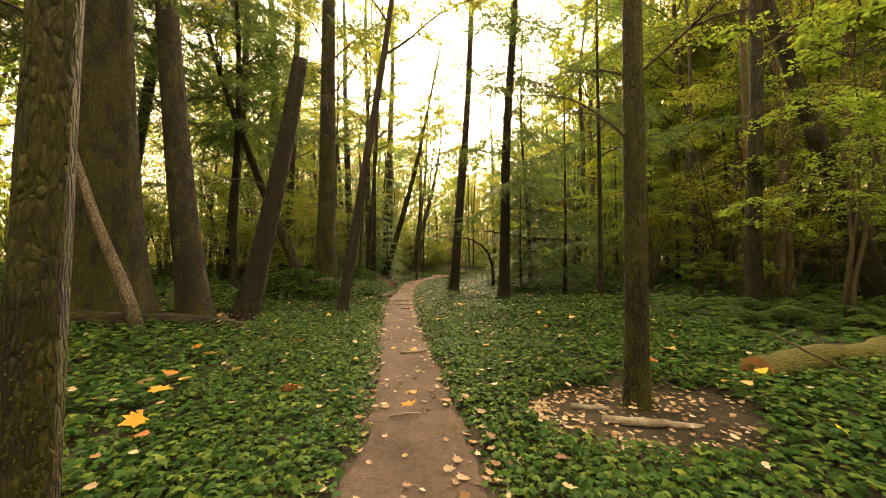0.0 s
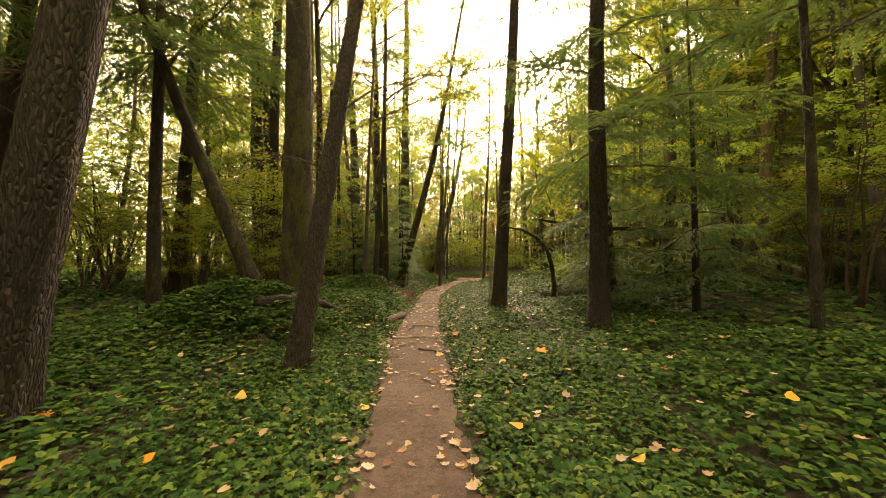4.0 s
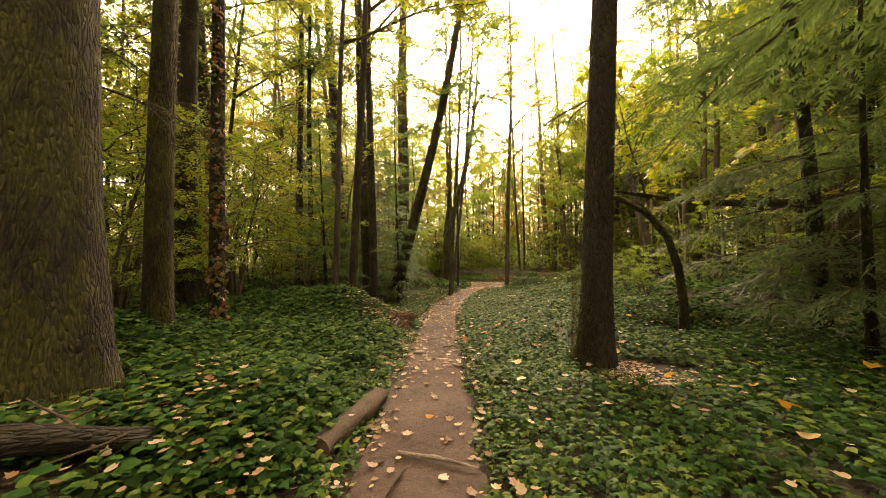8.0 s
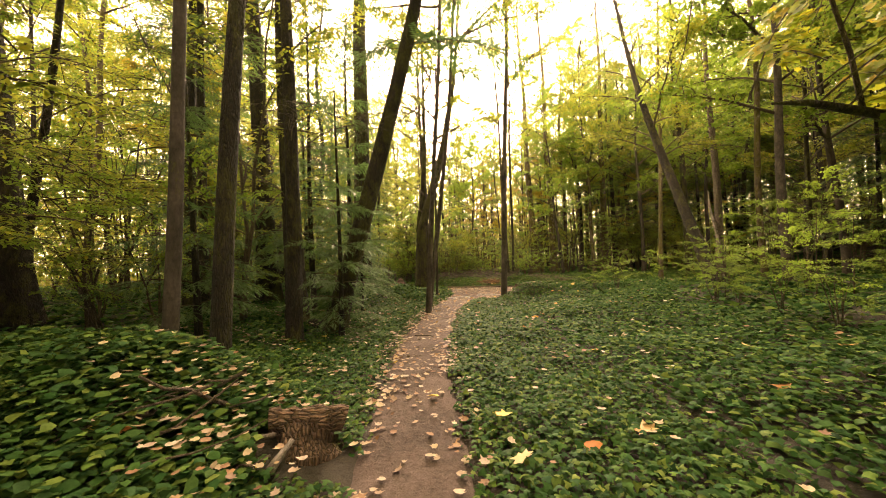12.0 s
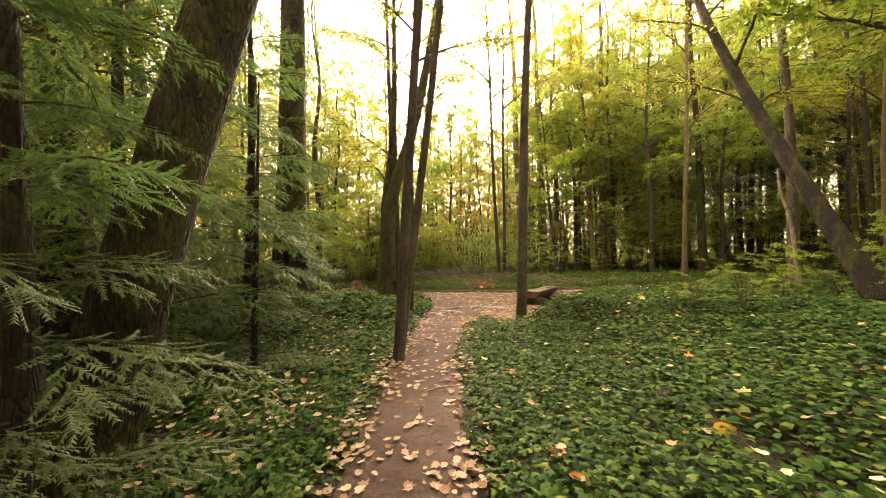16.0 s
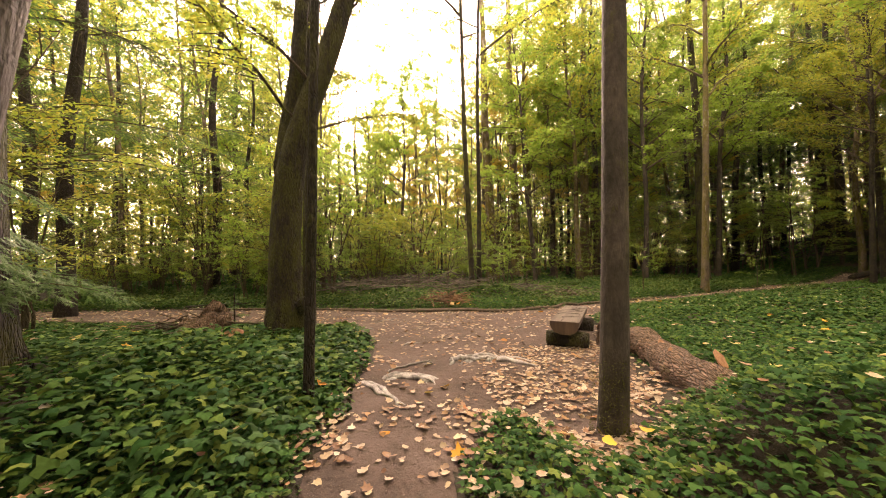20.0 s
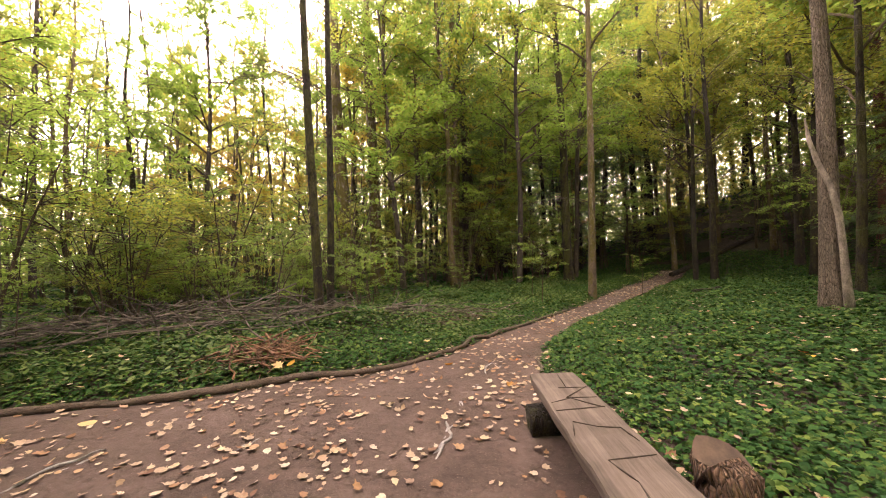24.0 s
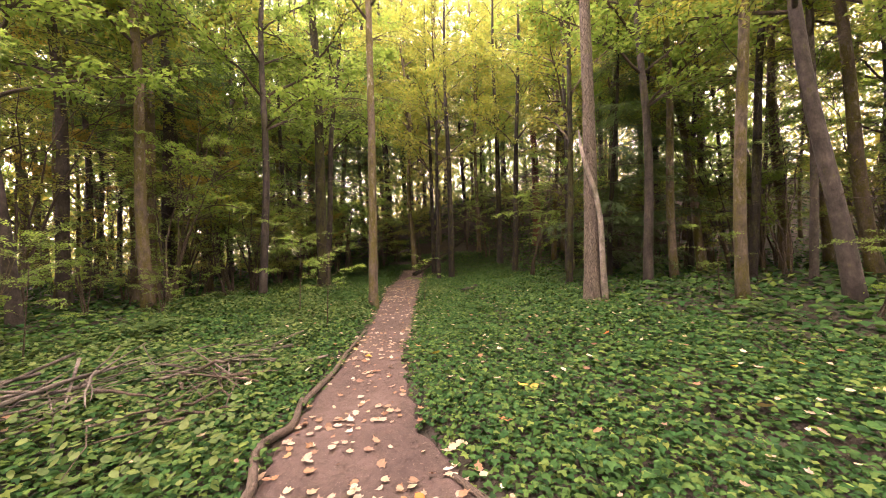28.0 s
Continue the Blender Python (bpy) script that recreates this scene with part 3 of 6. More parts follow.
fallen("leaf_litter", 1400, (-0.1, 1.7, 14.0, 15.4), 0.2, 3, (0.03, 0.07), 0.01, "brown leaf litter at the foot of the fir", cut=lambda x, y: ~litter_free(x, y))
fallen("leaf_litter", 2600, (-6.6, -3.2, 6.0, 8.0), 0.2, 9, (0.03, 0.07), 0.01, "brown leaf litter round the old trunks", cut=lambda x, y: ~litter_free(x, y))


# ---------------------------------------------------------------- trees: pieces shared by many
def spine(length, n, rise, sag, wander, seed):
    """A limb's line from the origin along +x, rising and then sagging."""
    r = np.random.default_rng(seed)
    t = np.linspace(0, 1, n)
    p = np.column_stack([t * length, np.cumsum(r.normal(0, wander, n)), t * rise - sag * t ** 2])
    p[0] = 0
    return p


def leafy_limb(seed, length, twigs, leaves, leaf_size, rise, sag, template=KITE_LEAF, flat=0.5, spread=0.45, base_r=0.045):
    """A limb with its twigs, and the leaves on them: (wood, blades)."""
    r = np.random.default_rng(seed)
    main = spine(length, 9, rise, sag, 0.06 * length / 4, seed)
    wood = [tube(main, np.linspace(base_r, 0.008, 9), 5, 0.05, seed)]
    at = []
    for k in range(twigs):
        t = r.uniform(0.2, 1.0)
        i = min(int(t * 8), 7)
        o = main[i] + (main[i + 1] - main[i]) * (t * 8 - i)
        ln = length * spread * r.uniform(0.5, 1.0) * (1.1 - 0.5 * t)
        ang = r.choice([-1, 1]) * r.uniform(0.4, 1.3)
        q = np.linspace(0, 1, 5)[:, None]
        d = np.array([math.cos(ang), math.sin(ang), r.uniform(-0.25, 0.4)])
        line = o + q * d * ln + q ** 2 * np.array([0, 0, -0.25 * ln]) + np.cumsum(r.normal(0, 0.02 * ln, (5, 3)), 0)
        line[0] = o
        wood.append(tube(line, np.linspace(base_r * 0.35, 0.004, 5), 3, 0, seed + k, caps=False))
        at.append(line)
    at = np.array(at)
    n = leaves
    w, s = r.integers(0, twigs, n), r.uniform(0.15, 1.0, n)
    i = np.minimum((s * 4).astype(int), 3)
    p = at[w, i] + (at[w, i + 1] - at[w, i]) * (s * 4 - i)[:, None] + r.normal(0, 0.09 * length / 3, (n, 3)) * np.array([1, 1, 0.5])
    v, f = scatter(*template, p, r.uniform(0, 6.283, n), r.normal(-0.25, flat, n), r.uniform(0.7, 1.25, n) * leaf_size)
    return joined(wood), (v, f)


def twiggy_limb(seed, length):
    """A dead limb with many fine twigs that hang from it, and a few last leaves."""
    r = np.random.default_rng(seed)
    main = spine(length, 9, 0.25 * length, 0.5 * length, 0.05, seed)
    wood, tips = [tube(main, np.linspace(0.02, 0.004, 9), 5, 0.05, seed)], []
    for k in range(20):
        t = r.uniform(0.15, 1.0)
        i = min(int(t * 8), 7)
        o = main[i] + (main[i + 1] - main[i]) * (t * 8 - i)
        ln, ang = length * r.uniform(0.15, 0.38), r.choice([-1, 1]) * r.uniform(0.3, 1.2)
        d = np.array([math.cos(ang), math.sin(ang), r.uniform(-0.3, 0.25)])
        q = np.linspace(0, 1, 4)[:, None]
        line = o + q * d * ln + q ** 2 * np.array([0, 0, -0.45 * ln])
        wood.append(tube(line, np.linspace(0.007, 0.003, 4), 3, 0, seed, caps=False))
        for _ in range(2):
            j = r.integers(1, 4)
            e = line[j] + np.array([r.normal(0, 0.12), r.normal(0, 0.12), -r.uniform(0.05, 0.3)]) * length * 0.5
            wood.append(tube(np.array([line[j], (line[j] + e) / 2 + r.normal(0, 0.02, 3), e]), np.array([0.005, 0.004, 0.002]), 3, 0, seed, caps=False))
            tips.append(e)
    p = np.array(tips)[::2] + r.normal(0, 0.03, (20, 3))
    return joined(wood), scatter(*KITE_LEAF, p, r.uniform(0, 6.283, 20), r.normal(-0.3, 0.5, 20), r.uniform(0.04, 0.07, 20))


def frond(pairs, width):
    """One flat spray of a conifer: narrow pinnae on both sides of a stalk."""
    v, f = [], []
    for k in range(pairs):
        y = 0.05 + 0.85 * k / pairs
        w = width * (1 - 0.75 * y) * (0.7 + 0.5 * ((k * 7) % 5) / 4)
        for s_ in (-1, 1):
            b = len(v)
            v += [(0, y, 0), (s_ * w, y + 0.16, -0.03), (0, y + 0.1, 0.005)]
            f.append([b, b + 1, b + 2])
    b = len(v)
    v += [(-0.012, 0, 0), (0.012, 0, 0), (0, 1.02, -0.03)]
    f.append([b, b + 1, b + 2])
    return np.array(v, float), np.array(f)


def bough(seed, length, twigs, subs, droop, width=0.3, hang=0.6, pairs=6):
    """A conifer's bough with flat, hanging sprays: (wood, sprays)."""
    r = np.random.default_rng(seed)
    main = spine(length, 9, 0.12 * length, droop * length, 0.02 * length, seed)
    wood = [tube(main, np.linspace(0.022, 0.004, 9), 5, 0, seed)]
    pos, yaw, tilt, size = [], [], [], []
    for k in range(twigs):
        t = 0.1 + 0.9 * k / twigs
        i = min(int(t * 8), 7)
        o = main[i] + (main[i + 1] - main[i]) * (t * 8 - i)
        ln = length * 0.42 * (1.15 - 0.75 * t) * r.uniform(0.7, 1.2)
        ang = (1 if k % 2 else -1) * r.uniform(0.6, 1.1)
        d = np.array([math.cos(ang), math.sin(ang), -hang * 0.4])
        for j in range(subs + 1):
            q = 0.78 if j == 0 else 0.9 * (j - 0.5) / subs
            pos.append(o + d * ln * q * 0.95 + np.array([0, 0, -hang * 0.32 * ln * q * q]))
            yaw.append(ang - math.pi / 2 + (r.normal(0, 0.1) if j == 0 else (1 if j % 2 else -1) * r.uniform(0.5, 0.95)))
            tilt.append(-hang * (0.3 + 0.6 * q) + r.normal(0, 0.25))
            size.append(ln * (0.42 if j == 0 else (0.6 if subs < 4 else 0.46) * (1.1 - 0.5 * q)) * r.uniform(0.75, 1.2))
    v, f = scatter(*frond(pairs, width), np.array(pos), np.array(yaw), np.array(tilt), np.array(size))
    return joined(wood), (v, f)


RAW = {}


def limb_pair(kind, wood_blades, wood_mat, leaf_mat):
    w, b = wood_blades
    RAW[len(RAW)] = (w, b, leaf_mat)
    return mesh(kind, *w, wood_mat, True), mesh(kind + "_foliage", *b, leaf_mat)


LIMBS_YELLOW = [limb_pair("limb", leafy_limb(100 + i, 3.6, 18, 620, 0.12, 1.3, 0.9), TWIG, YELLOW) for i in range(4)]
LIMBS_GREEN = [limb_pair("limb", leafy_limb(120 + i, 3.4, 18, 620, 0.115, 1.0, 0.9), TWIG, GREEN) for i in range(3)]
LIMBS_LAYER = [limb_pair("limb", leafy_limb(140 + i, 1.7, 12, 230, 0.082, 0.7, 0.6, flat=0.22, base_r=0.014), TWIG, GREEN) for i in range(3)]
LIMBS_LAYER_Y = [limb_pair("limb", leafy_limb(150 + i, 1.8, 12, 230, 0.082, 0.8, 0.6, flat=0.25, base_r=0.014), TWIG, YELLOW) for i in range(2)]
LIMBS_BARE = [limb_pair("dead_limb", twiggy_limb(160 + i, 2.6), TWIG, YELLOW) for i in range(3)]
BOUGHS_FIR = [limb_pair("bough", bough(200 + i, 2.8, 22, 8, 0.28, 0.2, 0.55, 8), TWIG, NEEDLE) for i in range(3)]
limb_pair("bough", bough(230, 2.8, 14, 3, 0.28, 0.28, 0.5, 5), TWIG, NEEDLE)
limb_pair("bough", bough(231, 2.8, 14, 3, 0.3, 0.28, 0.55, 5), TWIG, NEEDLE)
BOUGHS_CEDAR = [limb_pair("bough", bough(210 + i, 2.2, 24, 7, 0.5, 0.2, 0.85, 8), TWIG, CEDAR) for i in range(3)]

# fuller limbs for the woods behind
for i in range(3):
    limb_pair("limb", leafy_limb(240 + i, 3.7, 18, 680, 0.15, 1.2, 0.9), TWIG, YELLOW)
for i in range(3):
    limb_pair("limb", leafy_limb(250 + i, 3.6, 18, 680, 0.145, 1.0, 0.9), TWIG, GREEN)
for i in range(2):
    limb_pair("limb", leafy_limb(260 + i, 3.0, 16, 560, 0.13, 1.1, 0.8), TWIG, AMBER)


def add_limb(tree, stock, m, r):
    wood, blades = stock[r.integers(len(stock))]
    name = wood.name.split(".")[0]
    ob = part(name, wood, tree, m)
    if name != "dead_limb":
        part("foliage", blades, ob)
    return ob


def trunk_line(x, y, lean, height, bend, seed, n):
    """The trunk's line in its tree's own space, leaning by metres in x and y for each metre of height."""
    r = np.random.default_rng(seed)
    t = np.linspace(0, 1, n) ** 1.25
    h = t * height
    wob = 0.012 * height * bend
    px_ = lean[0] * h * (1 - 0.25 * t) + wob * np.sin(h * 0.55 + r.uniform(0, 6)) * t ** 0.6
    py_ = lean[1] * h * (1 - 0.25 * t) + wob * np.sin(h * 0.5 + r.uniform(0, 6)) * t ** 0.6
    px_, py_ = px_ - px_[0], py_ - py_[0]
    return np.column_stack([px_, py_, h - 0.15])


def tree(name, x, y, radius, lean, height, mat, label, category="tree", seed=0, bend=1.0, limbs=None, count=10, low=0.4, scale=1.0, up=0.2, seg=30, stub=False, bare_limbs=0, group="", flare=0.35):
    """A standing tree: trunk, limbs or boughs with their foliage. low: where the limbs begin, as a share of the height."""
    r = np.random.default_rng(seed + 1000)
    z = float(gz(x, y))
    top = thing(name, x, y, z, label, category, group)
    n = 56 if seg >= 14 else 16
    line = trunk_line(x, y, lean, height, bend, seed, n)
    t = np.linspace(0, 1, n) ** 1.25
    rad = radius * ((1 - 0.78 * t) if not stub else (1 - 0.3 * t)) * (1 + flare * np.exp(-t * height / (2.6 * radius + 0.05)))
    v, f = tube(line, rad, seg, 0.02, seed, lobes=0.25 if radius > 0.12 else 0.0, ridges=0.05 if mat in (BARK_FIR, BARK_DARK, BARK_MOSSY, BARK_BUFF) else 0.015)
    part("trunk", mesh("trunk", v, f, mat, True), top)
    for k in range(count + bare_limbs):
        dead = k >= count
        s = r.uniform(2.6 / height, max(low, 7.0 / height)) if dead else low + (0.97 - low) * (k + r.random()) / max(count, 1)
        i = min(int(np.searchsorted(t, s)), n - 1)
        o = line[i]
        sc = scale * (1.15 - 0.75 * max(0, (s - low) / (1 - low + 1e-6))) * r.uniform(0.8, 1.2) if not dead else r.uniform(0.3, 0.85)
        m = pose(*o, 0, -math.degrees(up) + r.normal(0, 9), 137.5 * k + r.uniform(-30, 30)) @ Matrix.Scale(sc, 4)
        add_limb(top, LIMBS_BARE if dead else limbs, m, r)
    return top


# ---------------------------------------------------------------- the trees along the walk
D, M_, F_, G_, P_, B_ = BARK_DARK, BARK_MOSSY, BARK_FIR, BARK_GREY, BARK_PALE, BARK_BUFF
Y, N_, C_ = LIMBS_YELLOW, BOUGHS_FIR, BOUGHS_CEDAR
MOSSY, DARK, FIRL, GREYL, PALE = ("tall tree with moss on its brown bark, rising from the ivy", "tall forest tree with dark furrowed bark",
                                  "straight fir with thick furrowed reddish-brown bark", "slim tree with smooth grey-brown bark beside the path",
                                  "pale lichen-spotted trunk with mossy base in the undergrowth")
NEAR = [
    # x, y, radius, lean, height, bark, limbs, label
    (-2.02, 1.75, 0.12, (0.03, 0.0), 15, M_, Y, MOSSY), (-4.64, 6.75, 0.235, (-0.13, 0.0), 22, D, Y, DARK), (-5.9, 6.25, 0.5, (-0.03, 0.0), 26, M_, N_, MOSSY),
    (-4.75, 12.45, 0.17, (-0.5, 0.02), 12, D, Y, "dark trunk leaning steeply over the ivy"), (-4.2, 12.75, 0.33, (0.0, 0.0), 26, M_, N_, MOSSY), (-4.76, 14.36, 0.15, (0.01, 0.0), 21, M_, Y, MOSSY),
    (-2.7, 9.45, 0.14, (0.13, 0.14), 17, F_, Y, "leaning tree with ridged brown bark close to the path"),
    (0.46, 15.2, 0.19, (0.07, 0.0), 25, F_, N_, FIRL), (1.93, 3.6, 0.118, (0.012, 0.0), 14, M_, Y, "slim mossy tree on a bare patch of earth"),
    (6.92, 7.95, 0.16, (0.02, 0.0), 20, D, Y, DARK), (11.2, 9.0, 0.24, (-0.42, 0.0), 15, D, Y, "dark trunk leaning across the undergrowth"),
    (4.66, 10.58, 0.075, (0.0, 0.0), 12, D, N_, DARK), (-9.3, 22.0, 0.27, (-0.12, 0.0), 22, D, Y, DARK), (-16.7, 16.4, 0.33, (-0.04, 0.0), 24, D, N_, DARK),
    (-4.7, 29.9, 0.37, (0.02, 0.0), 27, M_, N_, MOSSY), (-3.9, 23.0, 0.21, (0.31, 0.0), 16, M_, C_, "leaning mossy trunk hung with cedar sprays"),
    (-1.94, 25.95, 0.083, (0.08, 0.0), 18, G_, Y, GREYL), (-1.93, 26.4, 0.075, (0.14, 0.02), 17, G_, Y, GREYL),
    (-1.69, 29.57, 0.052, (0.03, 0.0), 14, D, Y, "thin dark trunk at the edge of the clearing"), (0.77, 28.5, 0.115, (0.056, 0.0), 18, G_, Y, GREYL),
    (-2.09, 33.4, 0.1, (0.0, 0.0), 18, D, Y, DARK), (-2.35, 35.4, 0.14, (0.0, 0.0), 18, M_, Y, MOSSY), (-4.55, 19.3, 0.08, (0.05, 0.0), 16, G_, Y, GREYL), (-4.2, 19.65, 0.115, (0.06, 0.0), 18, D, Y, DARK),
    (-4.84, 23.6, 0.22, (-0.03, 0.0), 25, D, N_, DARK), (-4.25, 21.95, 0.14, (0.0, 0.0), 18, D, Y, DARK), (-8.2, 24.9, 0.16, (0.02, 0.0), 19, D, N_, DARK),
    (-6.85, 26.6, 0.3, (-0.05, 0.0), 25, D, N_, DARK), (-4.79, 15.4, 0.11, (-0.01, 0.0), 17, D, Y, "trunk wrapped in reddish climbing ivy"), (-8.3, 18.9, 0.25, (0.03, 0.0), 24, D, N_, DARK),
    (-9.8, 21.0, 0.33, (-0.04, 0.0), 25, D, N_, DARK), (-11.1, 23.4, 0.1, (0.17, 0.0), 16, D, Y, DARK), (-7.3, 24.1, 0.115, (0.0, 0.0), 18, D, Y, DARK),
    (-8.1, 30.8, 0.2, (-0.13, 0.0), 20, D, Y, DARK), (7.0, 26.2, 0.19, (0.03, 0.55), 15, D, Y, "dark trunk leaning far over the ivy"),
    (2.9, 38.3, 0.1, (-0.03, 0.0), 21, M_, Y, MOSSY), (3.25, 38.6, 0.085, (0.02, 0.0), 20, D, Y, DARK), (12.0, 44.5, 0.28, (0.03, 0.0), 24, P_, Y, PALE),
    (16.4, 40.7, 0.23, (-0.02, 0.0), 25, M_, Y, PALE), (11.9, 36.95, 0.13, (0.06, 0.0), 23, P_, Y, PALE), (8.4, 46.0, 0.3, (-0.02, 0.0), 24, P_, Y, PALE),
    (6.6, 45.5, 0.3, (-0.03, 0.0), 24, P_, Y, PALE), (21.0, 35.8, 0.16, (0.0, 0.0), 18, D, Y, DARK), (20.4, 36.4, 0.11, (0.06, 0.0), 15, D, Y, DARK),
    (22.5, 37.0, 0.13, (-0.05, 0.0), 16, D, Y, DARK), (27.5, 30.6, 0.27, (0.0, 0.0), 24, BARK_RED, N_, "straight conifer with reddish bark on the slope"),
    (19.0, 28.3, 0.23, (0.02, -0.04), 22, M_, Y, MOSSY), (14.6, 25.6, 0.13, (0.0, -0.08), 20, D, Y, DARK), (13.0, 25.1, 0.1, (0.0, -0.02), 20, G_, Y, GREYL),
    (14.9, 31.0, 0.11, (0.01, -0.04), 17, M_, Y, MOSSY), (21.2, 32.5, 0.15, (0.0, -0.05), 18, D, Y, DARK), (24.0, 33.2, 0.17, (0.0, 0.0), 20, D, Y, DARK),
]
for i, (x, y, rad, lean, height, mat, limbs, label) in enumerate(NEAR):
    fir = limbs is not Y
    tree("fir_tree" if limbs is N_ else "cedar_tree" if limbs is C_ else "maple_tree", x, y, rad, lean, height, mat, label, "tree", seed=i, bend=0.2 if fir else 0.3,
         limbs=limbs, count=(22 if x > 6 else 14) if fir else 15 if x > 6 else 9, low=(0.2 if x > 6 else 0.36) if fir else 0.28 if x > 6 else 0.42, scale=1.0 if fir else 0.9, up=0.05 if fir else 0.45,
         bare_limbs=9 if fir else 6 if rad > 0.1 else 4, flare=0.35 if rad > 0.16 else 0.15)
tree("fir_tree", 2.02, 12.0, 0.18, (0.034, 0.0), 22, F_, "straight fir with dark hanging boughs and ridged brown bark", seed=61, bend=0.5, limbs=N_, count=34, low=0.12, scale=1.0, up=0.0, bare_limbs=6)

# broken leaning trunk
tree("broken_tree", -4.2, 7.55, 0.21, (0.255, 0.0), 5.7, F_, "leaning trunk with ridged grey bark, broken off at the top", seed=62, bend=0.3, count=0, stub=True, limbs=Y, bare_limbs=3)

# forked tree at the clearing
fork = thing("forked_tree", -2.4, 32.72, float(gz(-2.4, 32.72)), "thick mossy tree forking above the clearing's edge", "tree")
FORKLINE = np.array([(0, 0, -0.15), (0.0, 0, 0.25), (-0.02, 0, 0.7), (-0.03, 0, 1.4), (0.0, 0, 2.2), (0.06, 0, 2.9), (0.25, 0, 3.8), (0.78, 0, 5.3), (1.35, 0.1, 7.5), (2.0, 0.1, 11), (2.4, 0.1, 16)])
u_ = np.linspace(0, 1, 60)
line = np.column_stack([np.interp(u_, np.linspace(0, 1, 11), FORKLINE[:, k]) for k in range(3)])
line[2:-2] = sum(line[k:56 + k] for k in range(5)) / 5
v, f = tube(line, np.interp(u_, np.linspace(0, 1, 11), [0.4, 0.33, 0.28, 0.26, 0.255, 0.25, 0.21, 0.19, 0.15, 0.1, 0.03]), 30, 0.025, 63, lobes=0.2, ridges=0.03)
part("trunk", mesh("trunk", v, f, M_, True), fork)
v, f = tube([(-0.02, 0.03, 2.3), (-0.05, 0.06, 3.0), (0.02, 0.08, 3.7), (0.18, 0.08, 4.8), (0.32, 0.05, 7.0), (0.4, 0.0, 13.0)], [0.13, 0.17, 0.15, 0.135, 0.1, 0.03], 16, 0.04, 5)
part("stem", mesh("stem", v, f, M_, True), fork)
for k in range(14):
    o = line[34 + (k * 7) % 24]
    add_limb(fork, Y, pose(*o, 0, rng.uniform(-45, -5), 137.5 * k) @ Matrix.Scale(rng.uniform(0.5, 0.9), 4), rng)
v, f = tube([(0.25, -0.18, 0.55), (0.36, -0.27, 0.62), (0.43, -0.3, 0.72)], [0.12, 0.13, 0.07], 12, 0.12, 6)
part("burl", mesh("burl", v, f, D, True), fork, label="rounded grey burl")

# dead tree with a grey stem twisted round it
dead = tree("dead_tree", 11.06, 31.23, 0.175, (0.0, -0.01), 17, B_, "dead trunk with buff plated bark and a twisted grey stem", seed=64, bend=0.4, limbs=LIMBS_BARE, count=12, low=0.2, scale=0.5, flare=0.15)
v, f = tube([(-0.1, -0.27, -0.1), (-0.14, -0.24, 0.6), (-0.17, -0.22, 1.3), (-0.2, -0.19, 2.0), (-0.22, -0.1, 2.6), (-0.22, 0.06, 3.1), (-0.19, 0.17, 3.6), (-0.16, 0.22, 4.1)],
            [0.09, 0.075, 0.06, 0.06, 0.055, 0.05, 0.04, 0.015], 10, 0.06, 9)
part("twisted_stem", mesh("twisted_stem", v, f, bark("grey_bare_wood", (0.12, 0.102, 0.086), (0.36, 0.315, 0.275), fine=2.0, furrow=0.5, smooth=True), True), dead, label="bleached grey stem without bark")

# grey dead pole leaning on the old trunk
pole = thing("dead_pole", -4.5, 5.35, float(gz(-4.5, 5.35)), "bleached dead pole leaning against a mossy trunk", "dead tree")
v, f = tube([(0.03, 0, -0.1), (-0.3, 0.02, 0.75), (-0.75, 0.03, 1.7), (-1.2, 0.1, 2.8)], [0.11, 0.085, 0.07, 0.04], 10, 0.08, 4)
part("trunk", mesh("trunk", v, f, B_, True), pole)

# arching mossy stem beside the fir
arch = thing("arching_maple", 2.25, 16.45, float(gz(2.25, 16.45)), "small mossy trunk arching over the ivy", "tree")
v, f = tube([(0.05, 0, -0.1), (0.08, 0, 0.5), (0.02, 0, 1.1), (-0.12, 0, 1.6), (-0.45, -0.05, 2.0), (-0.9, -0.1, 2.25), (-1.4, -0.1, 2.35)],
            [0.085, 0.07, 0.065, 0.058, 0.05, 0.038, 0.016], 12, 0.07, 3)
part("trunk", mesh("trunk", v, f, M_, True), arch)
for k, (o, rz) in enumerate((((-1.3, -0.1, 2.3), 170), ((-0.7, -0.1, 2.15), 120), ((-0.2, 0, 1.7), 60))):
    add_limb(arch, LIMBS_LAYER_Y, pose(*o, 0, -20, rz) @ Matrix.Scale(0.6, 4), rng)

# big maple whose mossy limb with turning leaves reaches towards the path
maple = thing("bigleaf_maple", 7.0, 18.7, float(gz(7.0, 18.7)), "maple with a long mossy limb and turning yellow leaves", "tree")
v, f = tube(trunk_line(0, 0, (0.05, 0), 16, 1, 77, 24), np.linspace(0.2, 0.04, 24), 14, 0.05, 77)
part("trunk", mesh("trunk", v, f, M_, True), maple)
LIMBLINE = np.array([(0, 0, 2.0), (-0.9, 0.1, 2.15), (-1.9, 0.25, 2.2), (-3.0, 0.4, 2.3), (-4.0, 0.4, 2.5), (-4.5, 0.4, 2.6), (-4.9, 0.4, 2.6)])
v, f = tube(LIMBLINE, [0.11, 0.09, 0.075, 0.06, 0.05, 0.035, 0.012], 10, 0.06, 78)
limb = part("limb", mesh("limb", v, f, M_, True), maple)
v, f = tube([(-3.9, 0.4, 2.48), (-4.05, 0.35, 3.1), (-4.3, 0.3, 3.8), (-4.45, 0.3, 4.8)], [0.03, 0.026, 0.02, 0.008], 7, 0.05, 79)
part("side_limb", mesh("side_limb", v, f, TWIG, True), limb)
